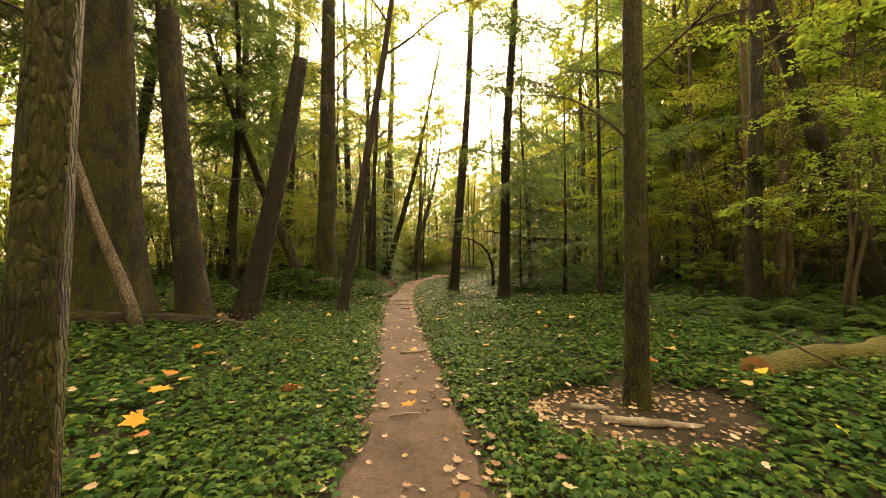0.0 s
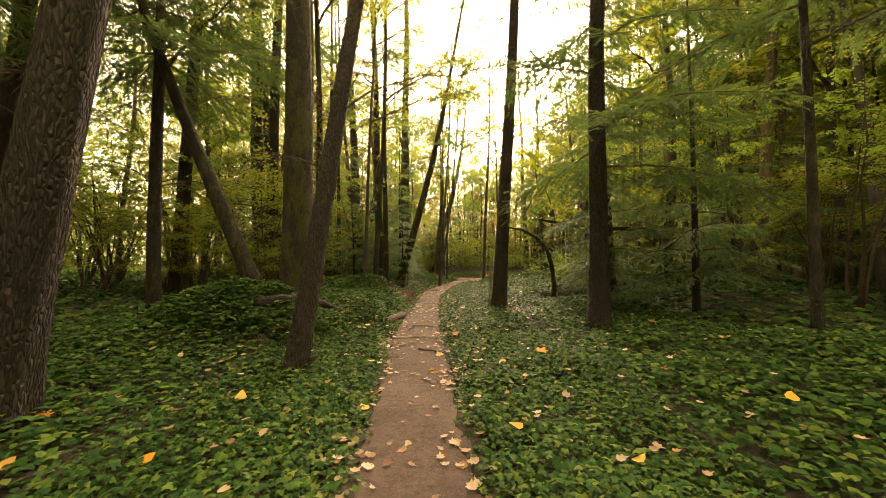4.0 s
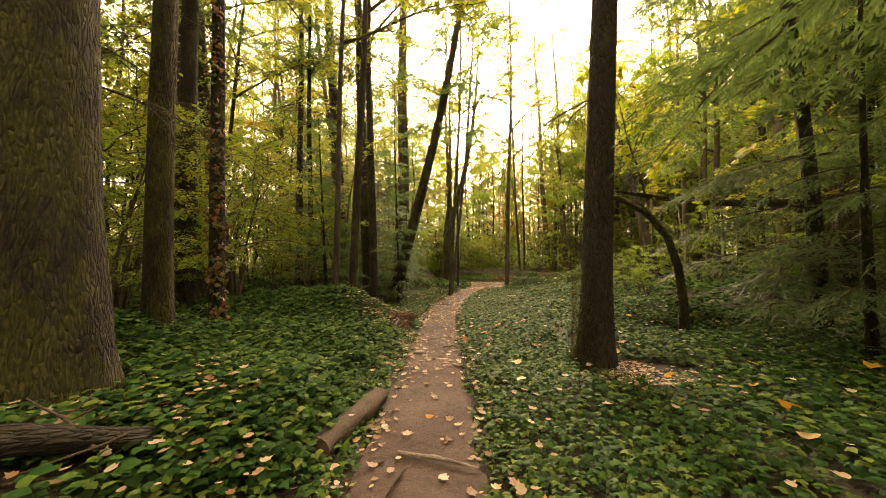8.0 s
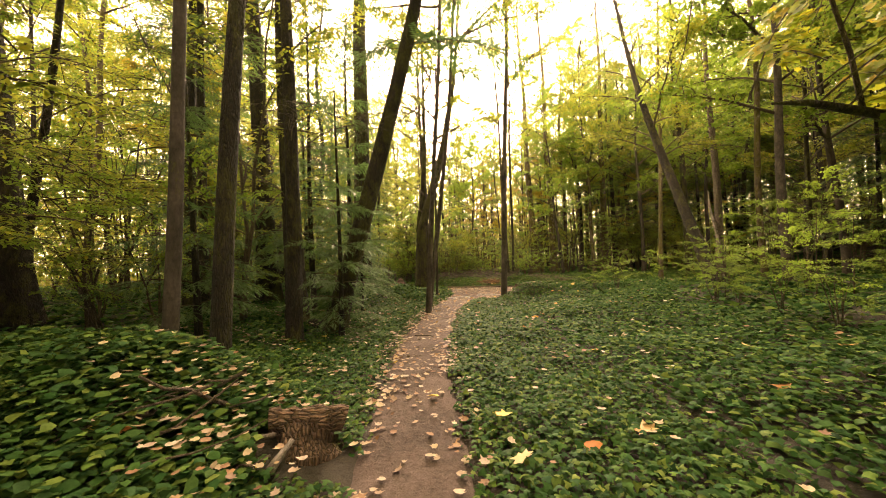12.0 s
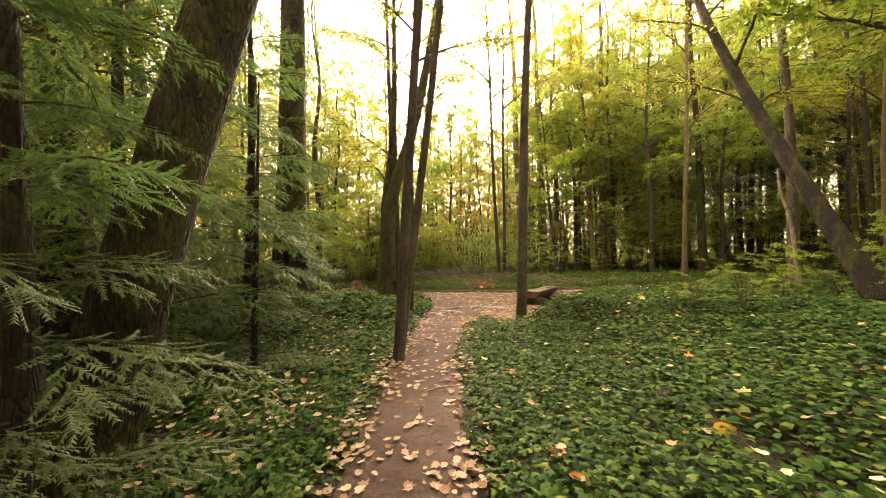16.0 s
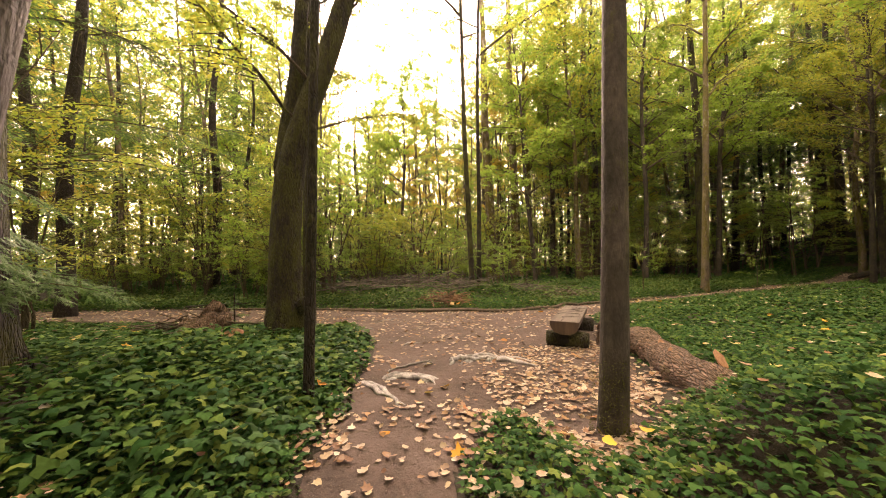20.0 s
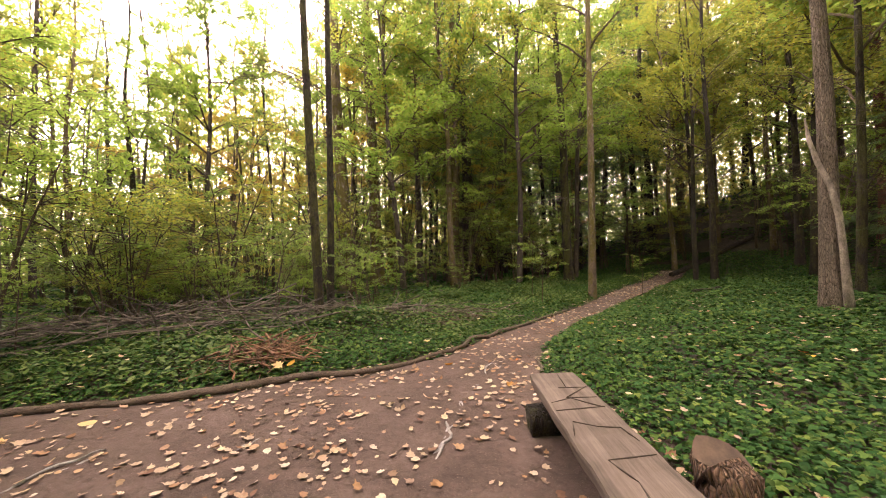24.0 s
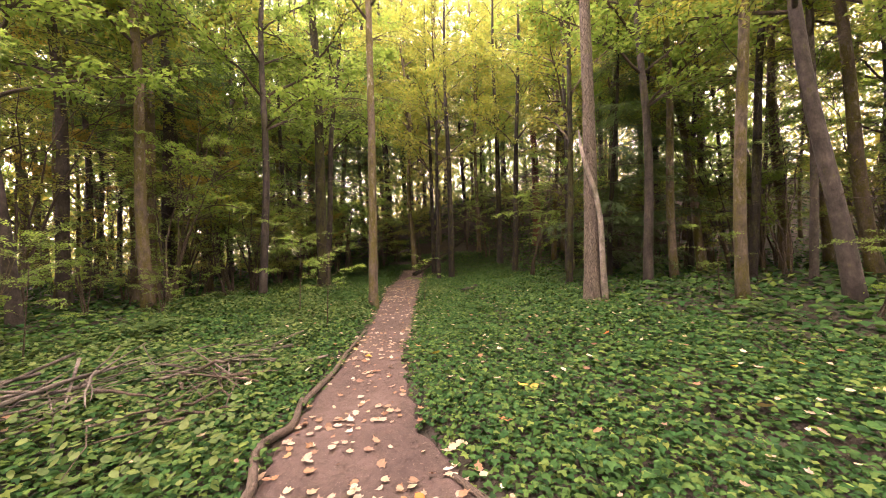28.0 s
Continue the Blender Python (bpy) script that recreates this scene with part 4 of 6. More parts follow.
BIG_LEAVES = [limb_pair("limb", leafy_limb(300 + i, 1.9, 9, 100, 0.135, 0.5, 0.4, template=MAPLE_LEAF, flat=0.3, base_r=0.014), TWIG, MAPLE) for i in range(3)]
for k in range(15):
    o = LIMBLINE[1 + k % 6] + np.array([rng.uniform(-0.4, 0.4), 0, 0.02])
    add_limb(maple, BIG_LEAVES, pose(*o, 0, rng.uniform(-60, -5), rng.uniform(0, 360)) @ Matrix.Scale(rng.uniform(0.6, 1.0), 4), rng)
for k in range(8):
    add_limb(maple, BIG_LEAVES, pose(-4.2 + 0.2 * rng.normal(), 0.3, 3.0 + 0.3 * k, 0, rng.uniform(-40, 0), rng.uniform(0, 360)) @ Matrix.Scale(rng.uniform(0.5, 0.8), 4), rng)
for k in range(16):
    add_limb(maple, BIG_LEAVES, pose(0.05 * (4 + k * 0.5), 0, 3.5 + k * 0.7, 0, rng.uniform(-40, 0), 137 * k) @ Matrix.Scale(1.3, 4), rng)



def moss(x, y, radius, side, spread, top_z, n, seed):
    """Tufts of moss on one side of a trunk's foot."""
    r = np.random.default_rng(seed)
    z = top_z * r.random(n) ** 1.6
    a_ = side + r.normal(0, spread, n)
    rad_ = radius * (1 + 0.4 * np.exp(-z / (2.6 * radius + 0.05))) * 1.02
    p = np.column_stack([x + rad_ * np.cos(a_), y + rad_ * np.sin(a_), float(gz(x, y)) + z])
    v, f = scatter(*KITE_LEAF, p, a_ - math.pi / 2 + r.normal(0, 0.7, n), r.uniform(-0.9, 0.6, n), r.uniform(0.009, 0.02, n))
    tagged(part("moss_tufts", mesh("moss_tufts", v, f, MOSS)), "olive-green moss growing on a trunk's foot", "moss", kind="stuff")


MOSS = leaf("moss", [(0.045, 0.05, 0.008), (0.065, 0.07, 0.011), (0.085, 0.085, 0.014)], 0.85, 0.1, 0.05)
for k, (x, y, rad_, side, spread, top_z, n) in enumerate([(0.46, 15.2, 0.21, 3.4, 0.5, 1.2, 9000), (-4.2, 12.75, 0.33, -1.0, 1.1, 5.0, 5000), (-5.9, 6.25, 0.5, -0.9, 1.0, 5.0, 6000), (1.93, 3.6, 0.118, -1.6, 1.2, 3.0, 2500),
                                                          (-2.02, 1.75, 0.12, -0.8, 1.0, 3.5, 2500), (-4.7, 29.9, 0.37, -0.9, 0.9, 6.0, 5000), (-2.4, 32.72, 0.29, -1.2, 1.0, 1.6, 3000), (0.77, 28.5, 0.115, -2.2, 0.8, 0.6, 900),
                                                          (-4.76, 14.36, 0.15, -0.8, 1.0, 4.0, 2600), (-2.35, 35.4, 0.14, -0.8, 1.0, 2.5, 1200), (-4.64, 6.75, 0.27, -0.7, 0.8, 2.0, 2000)]):
    moss(x, y, rad_, side, spread, top_z, n, 1200 + k)

# ---------------------------------------------------------------- young cedars with boughs to the ground
def young_cedar(x, y, height, reach, count, seed, label="young cedar with feathery green sprays down to the ground"):
    r = np.random.default_rng(seed)
    top = thing("young_cedar", x, y, float(gz(x, y)), label, "tree", "young cedars")
    line = trunk_line(0, 0, (r.normal(0, 0.02), r.normal(0, 0.02)), height, 0.6, seed, 16)
    v, f = tube(line, np.linspace(0.02 * height ** 0.7, 0.01, 16), 10, 0.05, seed)
    part("trunk", mesh("trunk", v, f, D, True), top)
    for k in range(count):
        s = 0.12 + 0.88 * (k + r.random()) / count
        o = line[min(int(1 + s * 14), 15)]
        sc = reach / 2.2 * (1.05 - 0.75 * s) * (0.65 + 0.35 * min(1, s * 4)) * r.uniform(0.75, 1.15)
        add_limb(top, BOUGHS_CEDAR, pose(*o, r.normal(0, 6), -12 + r.normal(0, 8), 137.5 * k + r.uniform(-25, 25)) @ Matrix.Scale(sc, 4), r)
    return top


for i, (x, y, h, reach, count) in enumerate([(-5.6, 21.4, 6, 1.6, 36), (-4.9, 24.9, 9, 2.2, 36), (-6.3, 28.2, 8, 2.0, 24),
                                             (-8.6, 27.0, 8, 2.2, 34), (-3.5, 22.35, 5.2, 1.2, 36), (-3.75, 25.4, 4.0, 1.1, 28), (-4.6, 27.2, 10, 2.0, 30), (4.4, 12.9, 8, 1.8, 34), 
                                             (3.2, 14.6, 5, 1.5, 30), (8.6, 17.6, 7, 2.0, 30), (-4.6, 29.4, 6, 1.6, 26), (12.2, 18.5, 9, 2.4, 34)]):
    young_cedar(x, y, h, reach, count, 400 + i)


# ---------------------------------------------------------------- understory and the woods behind, from a few grown kinds
def moved(v, m):
    k = np.array(m)
    return v @ k[:3, :3].T + k[:3, 3]


def crown_of(top, picks, leaf_mat):
    """All limbs of a tree of the woods in one mesh, and all their leaves in another."""
    wood_, blades = [], []
    for (w, b, _), m in picks:
        wood_.append((moved(w[0], m), w[1]))
        blades.append((moved(b[0], m), [b[1]]))
    tagged(part("branchwork", mesh("branchwork", *joined(wood_), TWIG, True), top), kind="stuff")
    tagged(part("crown", mesh("crown", *joined(blades), leaf_mat), top), kind="stuff")


def raw(stock):
    return [RAW[k] for k in stock]


RAW_YELLOW, RAW_GREEN, RAW_LAYER, RAW_LAYER_Y, RAW_BARE, RAW_FIR = raw((23, 24, 25)), raw((26, 27, 28)), raw((7, 8, 9)), raw((10, 11)), raw((12, 13, 14)), raw((18, 19))
RAW_AMBER = raw((29, 30))
RAW_HEMLOCK = raw((15, 16, 17))


def understory(seed, height, stems, limbs, stock, name, label):
    r = np.random.default_rng(seed)
    top = thing(name, 0, -400, 0, label, "shrub" if height < 4 else "tree", "understory growth")
    picks = []
    for s in range(stems):
        az, ln = r.uniform(0, 6.283), height * r.uniform(0.7, 1.0)
        t = np.linspace(0, 1, 8)
        out = ln * r.uniform(0.15, 0.4)
        line = np.column_stack([np.cos(az) * out * t ** 1.4, np.sin(az) * out * t ** 1.4, ln * t - 0.1]) + np.cumsum(r.normal(0, 0.012 * ln, (8, 3)), 0) * [1, 1, 0.3]
        v, f = tube(line, np.linspace(0.012 + 0.005 * height, 0.005, 8), 6, 0.04, seed + s)
        part("stem", mesh("stem", v, f, TWIG, True), top)
        for k in range(limbs):
            q = r.uniform(0.3, 1.0)
            picks.append((stock[r.integers(len(stock))], pose(*line[min(int(q * 8), 7)], 0, r.uniform(-35, 8), r.uniform(0, 360)) @ Matrix.Scale(r.uniform(0.6, 1.1) * (0.45 + 0.11 * height), 4)))
    crown_of(top, picks, stock[0][2])
    return top


SHRUBS = [understory(500, 2.2, 4, 3, RAW_LAYER, "leafy_shrub", "light green leafy shrub in the undergrowth"),
          understory(501, 1.6, 5, 3, RAW_LAYER, "leafy_shrub", "low green shrub with layered leaves"),
          understory(502, 3.2, 4, 5, RAW_LAYER_Y, "vine_maple", "vine maple with green and yellow leaves in layers")]
SMALL = [understory(510, 6.5, 3, 7, RAW_LAYER, "understory_tree", "slender understory tree with bright green leaves"),
         understory(511, 7.5, 3, 7, RAW_LAYER_Y, "understory_tree", "slender understory tree with yellowing leaves"),
         understory(512, 5.0, 4, 5, RAW_LAYER, "understory_tree", "bushy understory tree with green leaves")]


def grown(name, seed, height, radius, mat, stock, count, low, scale, up, label, bare_limbs=3):
    r = np.random.default_rng(seed)
    top = thing(name, 0, -400, 0, label, "tree", "woods behind")
    line = trunk_line(0, 0, (0.01, 0.0), height, 0.8, seed, 18)
    t = np.linspace(0, 1, 18) ** 1.25
    v, f = tube(line, radius * (1 - 0.8 * t) * (1 + 0.35 * np.exp(-t * height / (2.6 * radius))), 10, 0.04, seed)
    part("trunk", mesh("trunk", v, f, mat, True), top)
    picks = []
    for k in range(count + bare_limbs):
        thin = k >= count
        s = r.uniform(0.08, max(low, 0.12)) if thin else low + (0.98 - low) * (k + r.random()) / count
        sc = r.uniform(0.4, 0.9) if thin else scale * (1.15 - 0.75 * (s - low) / (1 - low)) * r.uniform(0.8, 1.2)
        o = line[min(int(np.searchsorted(t, s)), 17)]
        src = RAW_BARE if thin else stock
        picks.append((src[r.integers(len(src))], pose(*o, 0, -math.degrees(up) + r.normal(0, 9), 137.5 * k + r.uniform(-30, 30)) @ Matrix.Scale(sc, 4)))
    crown_of(top, picks, stock[0][2])
    return top


WOODS = {
    "leafy": [grown("background_maple", 600, 22, 0.19, P_, RAW_YELLOW, 28, 0.3, 1.1, 0.45, "tall tree with yellow-green autumn leaves"),
              grown("background_maple", 601, 19, 0.15, G_, RAW_GREEN, 28, 0.28, 1.1, 0.4, "tree with green leaves and grey trunk"),
              grown("background_alder", 602, 24, 0.17, P_, RAW_YELLOW, 16, 0.35, 0.8, 0.55, "slim pale-barked alder with thin yellow foliage")],
    "amber": [grown("background_maple", 603, 16, 0.11, P_, RAW_AMBER, 15, 0.2, 0.9, 0.45, "slender maple with amber autumn leaves")],
    "fir": [grown("background_fir", 610, 25, 0.26, F_, RAW_FIR, 50, 0.16, 1.2, 0.0, "tall dark fir among the trees"),
            grown("background_fir", 611, 20, 0.2, D, RAW_FIR, 48, 0.13, 1.1, -0.05, "dark hemlock with hanging boughs")],
    "canopy": [grown("background_fir", 614, 26, 0.24, F_, RAW_FIR, 46, 0.26, 1.4, 0.03, "tall fir with a high dark crown over a bare trunk"),
               grown("background_maple", 615, 24, 0.19, G_, RAW_GREEN, 32, 0.3, 1.2, 0.4, "tall maple with a full green crown over a bare trunk")],
    "high_maple": [grown("background_maple", 616, 23, 0.17, P_, RAW_YELLOW, 30, 0.32, 1.1, 0.45, "tall maple with a high yellow-green crown on the slope")],
    "hemlock": [grown("young_hemlock", 612, 12, 0.1, D, RAW_HEMLOCK, 54, 0.06, 0.75, -0.02, "young hemlock with fine dark hanging boughs"),
                grown("young_hemlock", 613, 17, 0.14, D, RAW_HEMLOCK, 48, 0.26, 0.9, 0.0, "slender hemlock with feathery boughs above a bare stem")],
    "pole": [grown("background_pole", 620, 20, 0.1, G_, RAW_YELLOW, 14, 0.4, 0.65, 0.6, "thin bare trunk with a small high crown", 5),
             grown("background_pole", 621, 18, 0.075, G_, RAW_GREEN, 13, 0.4, 0.6, 0.6, "thin sapling trunk reaching for light", 5),
             grown("background_alder", 622, 23, 0.13, P_, RAW_YELLOW, 14, 0.42, 0.7, 0.6, "tall thin pale alder against the sky", 4)],
}
TAKEN = [(x, y) for x, y, *_ in NEAR] + [(2.02, 12.0), (-4.25, 7.6), (-2.4, 32.72), (11.06, 31.2)]
WALKED = np.array([(-0.1, -4), (0, 0), (-0.9, 7.7), (-1.3, 11.6), (-1.6, 15.3), (-1.8, 19.2), (-1.6, 23.3), (-1.1, 27.2), (-0.6, 29), (0.9, 31.7), (1.8, 33), (8, 35.2), (18, 37.4)])


def clear_of(x, y, walk_gap, tree_gap, bare_gap):
    if float(bare(x, y)) < bare_gap:
        return False
    if min(math.hypot(x - a, y - b) for a, b in TAKEN) < tree_gap:
        return False
    best = 1e9
    for (ax, ay), (bx, by) in zip(WALKED[:-1], WALKED[1:]):
        t = max(0, min(1, ((x - ax) * (bx - ax) + (y - ay) * (by - ay)) / ((bx - ax) ** 2 + (by - ay) ** 2)))
        best = min(best, math.hypot(x - ax - t * (bx - ax), y - ay - t * (by - ay)))
    return best > walk_gap


def plant(stock, x, y, scale):
    src = stock[rng.integers(len(stock))]
    m = pose(x, y, float(gz(x, y)) - 0.05, rng.normal(0, 2), rng.normal(0, 2), rng.uniform(0, 360))
    ob = copy_thing(src, m)
    ob.scale = (scale, scale, scale * rng.uniform(0.9, 1.1))
    return ob


def wood(n, area, mix, walk_gap, tree_gap, sizes=(0.8, 1.15)):
    done = 0
    for _ in range(n * 6):
        if done >= n:
            break
        x, y = rng.uniform(area[0], area[1]), rng.uniform(area[2], area[3])
        if not clear_of(x, y, walk_gap, tree_gap, 3.0):
            continue
        kind = mix[rng.integers(len(mix))]
        plant(WOODS[kind], x, y, rng.uniform(*sizes))
        TAKEN.append((x, y))
        done += 1


def thicket(n, area, stock, walk_gap, sizes=(0.75, 1.2)):
    done = 0
    for _ in range(n * 6):
        if done >= n:
            break
        x, y = rng.uniform(area[0], area[1]), rng.uniform(area[2], area[3])
        if clear_of(x, y, walk_gap, 0.7, 1.2):
            plant(stock, x, y, rng.uniform(*sizes))
            done += 1


# hemlocks that stand near
for k, (x, y, sc) in enumerate([(3.9, 15.9, 1.05), (-7.4, 12.6, 1.0), (-8.9, 9.0, 1.05)]):
    plant(WOODS["hemlock"][:1] if k < 1 else WOODS["hemlock"][1:], x, y, sc)
    TAKEN.append((x, y))
# leafy trees whose crowns close the view to the north-east, and conifers to the north-west
for kind, spots in (("leafy", ((13.5, 41.5), (10.4, 42.6), (17.2, 25.6), (21.2, 29.6), (8.2, 43.4))),
                    ("high_maple", ((24.2, 38.6), (27.0, 34.6), (24.4, 30.0), (28.0, 39.4), (23.4, 25.6), (28.4, 28.2))),
                    ("canopy", ((18.4, 41.6), (13.0, 44.6), (-9.4, 15.6), (-11.2, 12.2), (-11.4, 33.4), (-14.2, 37.4), (-8.7, 4.6), (-10.4, 7.4), (-12.4, 3.0), (-8.0, 0.8))),
                    ("fir", ((-9.2, 38.4), (-12.2, 41.5), (-14.6, 36.4), (-7.4, 44.2), (20.6, 45.2), (15.4, 46.4)))):
    for x, y in spots:
        plant(WOODS[kind][:2], x, y, rng.uniform(0.75, 0.95))
        TAKEN.append((x, y))
# left of the path
wood(11, (-16, -8.5, -2, 24), ["pole", "pole", "pole", "leafy"], 7.5, 1.5)
wood(20, (-32, -14, -4, 26), ["pole", "leafy", "pole"], 12, 1.6)
wood(15, (-30, -8, 22, 46), ["leafy", "pole", "pole"], 6.5, 1.8)
# right of the path
wood(34, (8.5, 34, -2, 24), ["leafy", "pole", "pole", "leafy"], 7.5, 1.6)
wood(14, (13, 40, 6, 28), ["leafy", "pole"], 9, 1.8)
# ahead, where the sky opens
wood(32, (-16, 20, 44, 78), ["pole"], 8, 1.4)
# east, on and below the slope
wood(30, (18, 48, 26, 58), ["leafy", "leafy", "pole"], 7.5, 1.8)
wood(30, (9, 36, 41, 62), ["fir", "leafy", "leafy"], 7.5, 1.7, (0.85, 1.2))
wood(9, (19, 38, 20, 38), ["leafy", "pole", "leafy"], 6, 1.8, (0.85, 1.2))
wood(9, (-26, -7, 36, 60), ["fir", "leafy", "pole"], 7, 1.8)
wood(34, (-9, 17, 45, 82), ["pole"], 8, 1.2, (0.9, 1.25))
# south of the start, never in view: holds back sky light
wood(10, (-14, 14, -22, -7), ["fir", "leafy"], 6, 2.0)
wood(9, (-26, -10, 0, 17), ["pole", "leafy", "fir"], 9.5, 1.5)
wood(9, (9, 20, 10, 21), ["leafy", "pole"], 7.5, 1.6)
wood(28, (11, 38, 43, 66), ["fir", "leafy", "leafy"], 8, 1.6, (0.9, 1.25))
wood(12, (9.5, 22, 22, 34), ["leafy", "hemlock", "pole", "leafy"], 7.0, 1.6, (0.85, 1.1))
wood(12, (28, 52, 20, 52), ["leafy", "fir"], 8, 1.8, (0.9, 1.2))
wood(8, (-30, -9, 28, 60), ["fir", "pole"], 7, 1.8)
wood(12, (-2, 14, 45, 62), ["amber"], 8, 1.2, (0.7, 1.0))
wood(22, (-14, 20, 46, 64), ["leafy", "leafy", "fir"], 8, 1.4, (0.55, 0.85))
wood(8, (-24, -8, 28, 48), ["leafy", "amber", "pole"], 6.5, 1.5, (0.7, 1.0))
wood(5, (12, 22, 40, 50), ["amber"], 6, 1.2, (0.5, 0.8))
wood(14, (-24, -7, 48, 76), ["leafy", "pole", "leafy", "pole"], 8, 1.6)
# more unseen trees added to the south, to keep sky light off the trunk fronts
wood(10, (-20, 20, -34, -8), ["fir", "leafy"], 6, 2.0)
wood(9, (-36, -12, -28, -4), ["fir"], 8, 2.0, (0.9, 1.3))
wood(10, (12, 34, -26, -4), ["fir"], 8, 2.0, (0.9, 1.3))
for x, y in ((6.2, 14.2), (7.4, 12.6), (8.6, 10.4), (-6.6, 17.6), (-7.6, 19.4), (-6.8, 21.0), (-6.2, 22.9), (-8.4, 22.6), (-9.0, 18.8), (-7.4, 16.0), (-8.8, 16.6)):
    plant(SHRUBS[:2] + SMALL[2:], x, y, rng.uniform(0.8, 1.05))
thicket(54, (-16, -5.5, 14, 34), SHRUBS + SMALL, 4.2)
thicket(30, (-22, -8, -2, 20), SHRUBS + SMALL, 7)
thicket(56, (7, 24, 0, 26), SHRUBS + SMALL, 6.5)
thicket(48, (-12, 14, 40, 50), SHRUBS + SMALL, 6.0)
thicket(56, (-13, 5.5, 38.4, 48), SHRUBS[:2] + SMALL[2:] + SHRUBS, 4.6, (0.6, 1.25))
thicket(14, (-16, -4.5, 35, 46), SHRUBS, 3.0)
thicket(46, (9, 26, 37.6, 47), SHRUBS + SMALL, 5.5)
thicket(18, (-28, -14, 2, 26), SHRUBS + SMALL, 9)
thicket(24, (-4.5, 4, 39.2, 43), SHRUBS[:2], 3.3, (0.6, 1.0))
thicket(22, (3.2, 9, 18.5, 28.5), SHRUBS[:2], 3.6, (0.4, 0.7))
thicket(34, (15, 34, 20, 36), SHRUBS + SMALL, 5.0)
for src in SHRUBS + SMALL + [t_ for kind in WOODS.values() for t_ in kind]:
    bpy.data.batch_remove([*src.children_recursive, src])


# far woods that close the view, and go on unseen behind it to block light
def far_woods():
    n = 460000
    # leaves outside the camera's sweep: fewer, larger, added only to hold back sky light
    seen = rng.random(n) < 0.86
    az = np.where(seen, rng.uniform(-1.05, 2.45, n), rng.uniform(2.45, 5.23, n))
    dist = rng.uniform(42, 72, n)
    x, y = 0 + dist * np.sin(az), 20 + dist * np.cos(az)
    off = np.abs(az - 0.12)
    cap = 14 + 16 * sstep(0.11, 0.3, off) + 2.5 * np.sin(az * 9) + 1.5 * np.sin(az * 23) + 1.2 * np.sin(az * 51)
    cap = np.where(rng.random(n) < 0.3, 9.0, cap)
    z = gz(x, y) + cap * rng.random(n) ** 1.15
    v, f = scatter(*KITE_LEAF, np.column_stack([x, y, z]), rng.uniform(0, 6.283, n), rng.normal(0.4, 0.8, n), rng.uniform(0.28, 0.56, n) * np.where(seen, 1.0, 2.2))
    for mat, name, pick in ((FAR_LEAF_Y, "far_yellow_woods", np.sin(az * 13) + rng.normal(0, 0.6, n) > 0.1), (FAR_LEAF_G, "far_green_woods", None)):
        if pick is None:
            pick = ~last
        last = pick
        vv = v.reshape(n, 4, 3)[pick].reshape(-1, 3)
        ff = (KITE_LEAF[1][None] + (np.arange(len(vv) // 4) * 4)[:, None, None]).reshape(-1, 3)
        tagged(part(name, mesh(name, vv, ff, mat)), "far belt of green and yellow woodland", "woods", kind="stuff")


far_woods()


# ---------------------------------------------------------------- logs, bench and small things
def log(name, pts, radii, mat, label, category="log", seg=14, rough=0.05, seed=0, ends=None, group=""):
    """A lying log or stick in world places; ends: another material for the sawn faces."""
    pts = np.array([(x, y, z if z is not None else float(gz(x, y)) + r * 0.6) for (x, y, z), r in zip(pts, radii)], float)
    o = pts[0].copy()
    t = np.linspace(0, 1, len(pts))
    n = max(len(pts), 12)
    u = np.linspace(0, 1, n)
    line = np.column_stack([np.interp(u, t, pts[:, k]) for k in range(3)]) - o
    r = np.random.default_rng(seed + 50)
    line[1:-1] += r.normal(0, 0.12, (n - 2, 3)) * np.interp(u[1:-1], t, radii)[:, None]
    rad = np.interp(u, t, radii)
    top = thing(name, *o, label, category, group)
    v, f = tube(line, rad, seg, rough, seed)
    turn = Vector(line[-1] - line[0]).to_track_quat("Z", "Y").to_matrix()  # the grain runs along the log
    v, line = v @ np.array(turn), line @ np.array(turn)
    turn = turn.to_4x4()
    if ends is None:
        part("wood", mesh("wood", v, f, mat, True), top, turn)
        return top
    part("bark", mesh("bark", v[:-2], [f[0]], mat, True), top, turn)
    for ring, centre in ((0, line[0]), (n - 1, line[-1])):
        rim = v[ring * seg:(ring + 1) * seg]
        inner = centre + (rim - centre) * 0.55
        vv = np.vstack([rim, inner, centre[None]])
        q = np.array([[a, (a + 1) % seg, seg + (a + 1) % seg, seg + a] for a in range(seg)])
        tr = np.array([[2 * seg, seg + a, seg + (a + 1) % seg] for a in range(seg)])
        part("cut_end", mesh("cut_end", vv, [q, tr], ends), top, turn, label="sawn end with rings")
    return top


# mossy log with a sawn end by the ferns, and the bare patch in front of it
log("mossy_log", [(3.5, 4.0, 0.26), (4.6, 4.4, 0.28), (6.6, 4.95, 0.3)], [0.18, 0.185, 0.19], bark("thick_moss", (0.02, 0.017, 0.006), (0.05, 0.043, 0.012), moss=0.95, moss_color=(0.085, 0.083, 0.012)),
    "mossy fallen log with an orange sawn end in the ivy", ends=SAWN_ORANGE, seed=1)
log("pale_branch", [(1.42, 3.22, 0.09), (1.8, 3.13, 0.1), (2.25, 3.1, 0.08)], [0.035, 0.035, 0.02], STICK_PALE, "pale broken branch on the bare ground", "branch", 9, 0.12, 2)
log("pale_branch", [(1.25, 3.5, 0.09), (1.6, 3.45, 0.09)], [0.03, 0.02], STICK_PALE, "short pale piece of branch on the ground", "branch", 8, 0.12, 3)
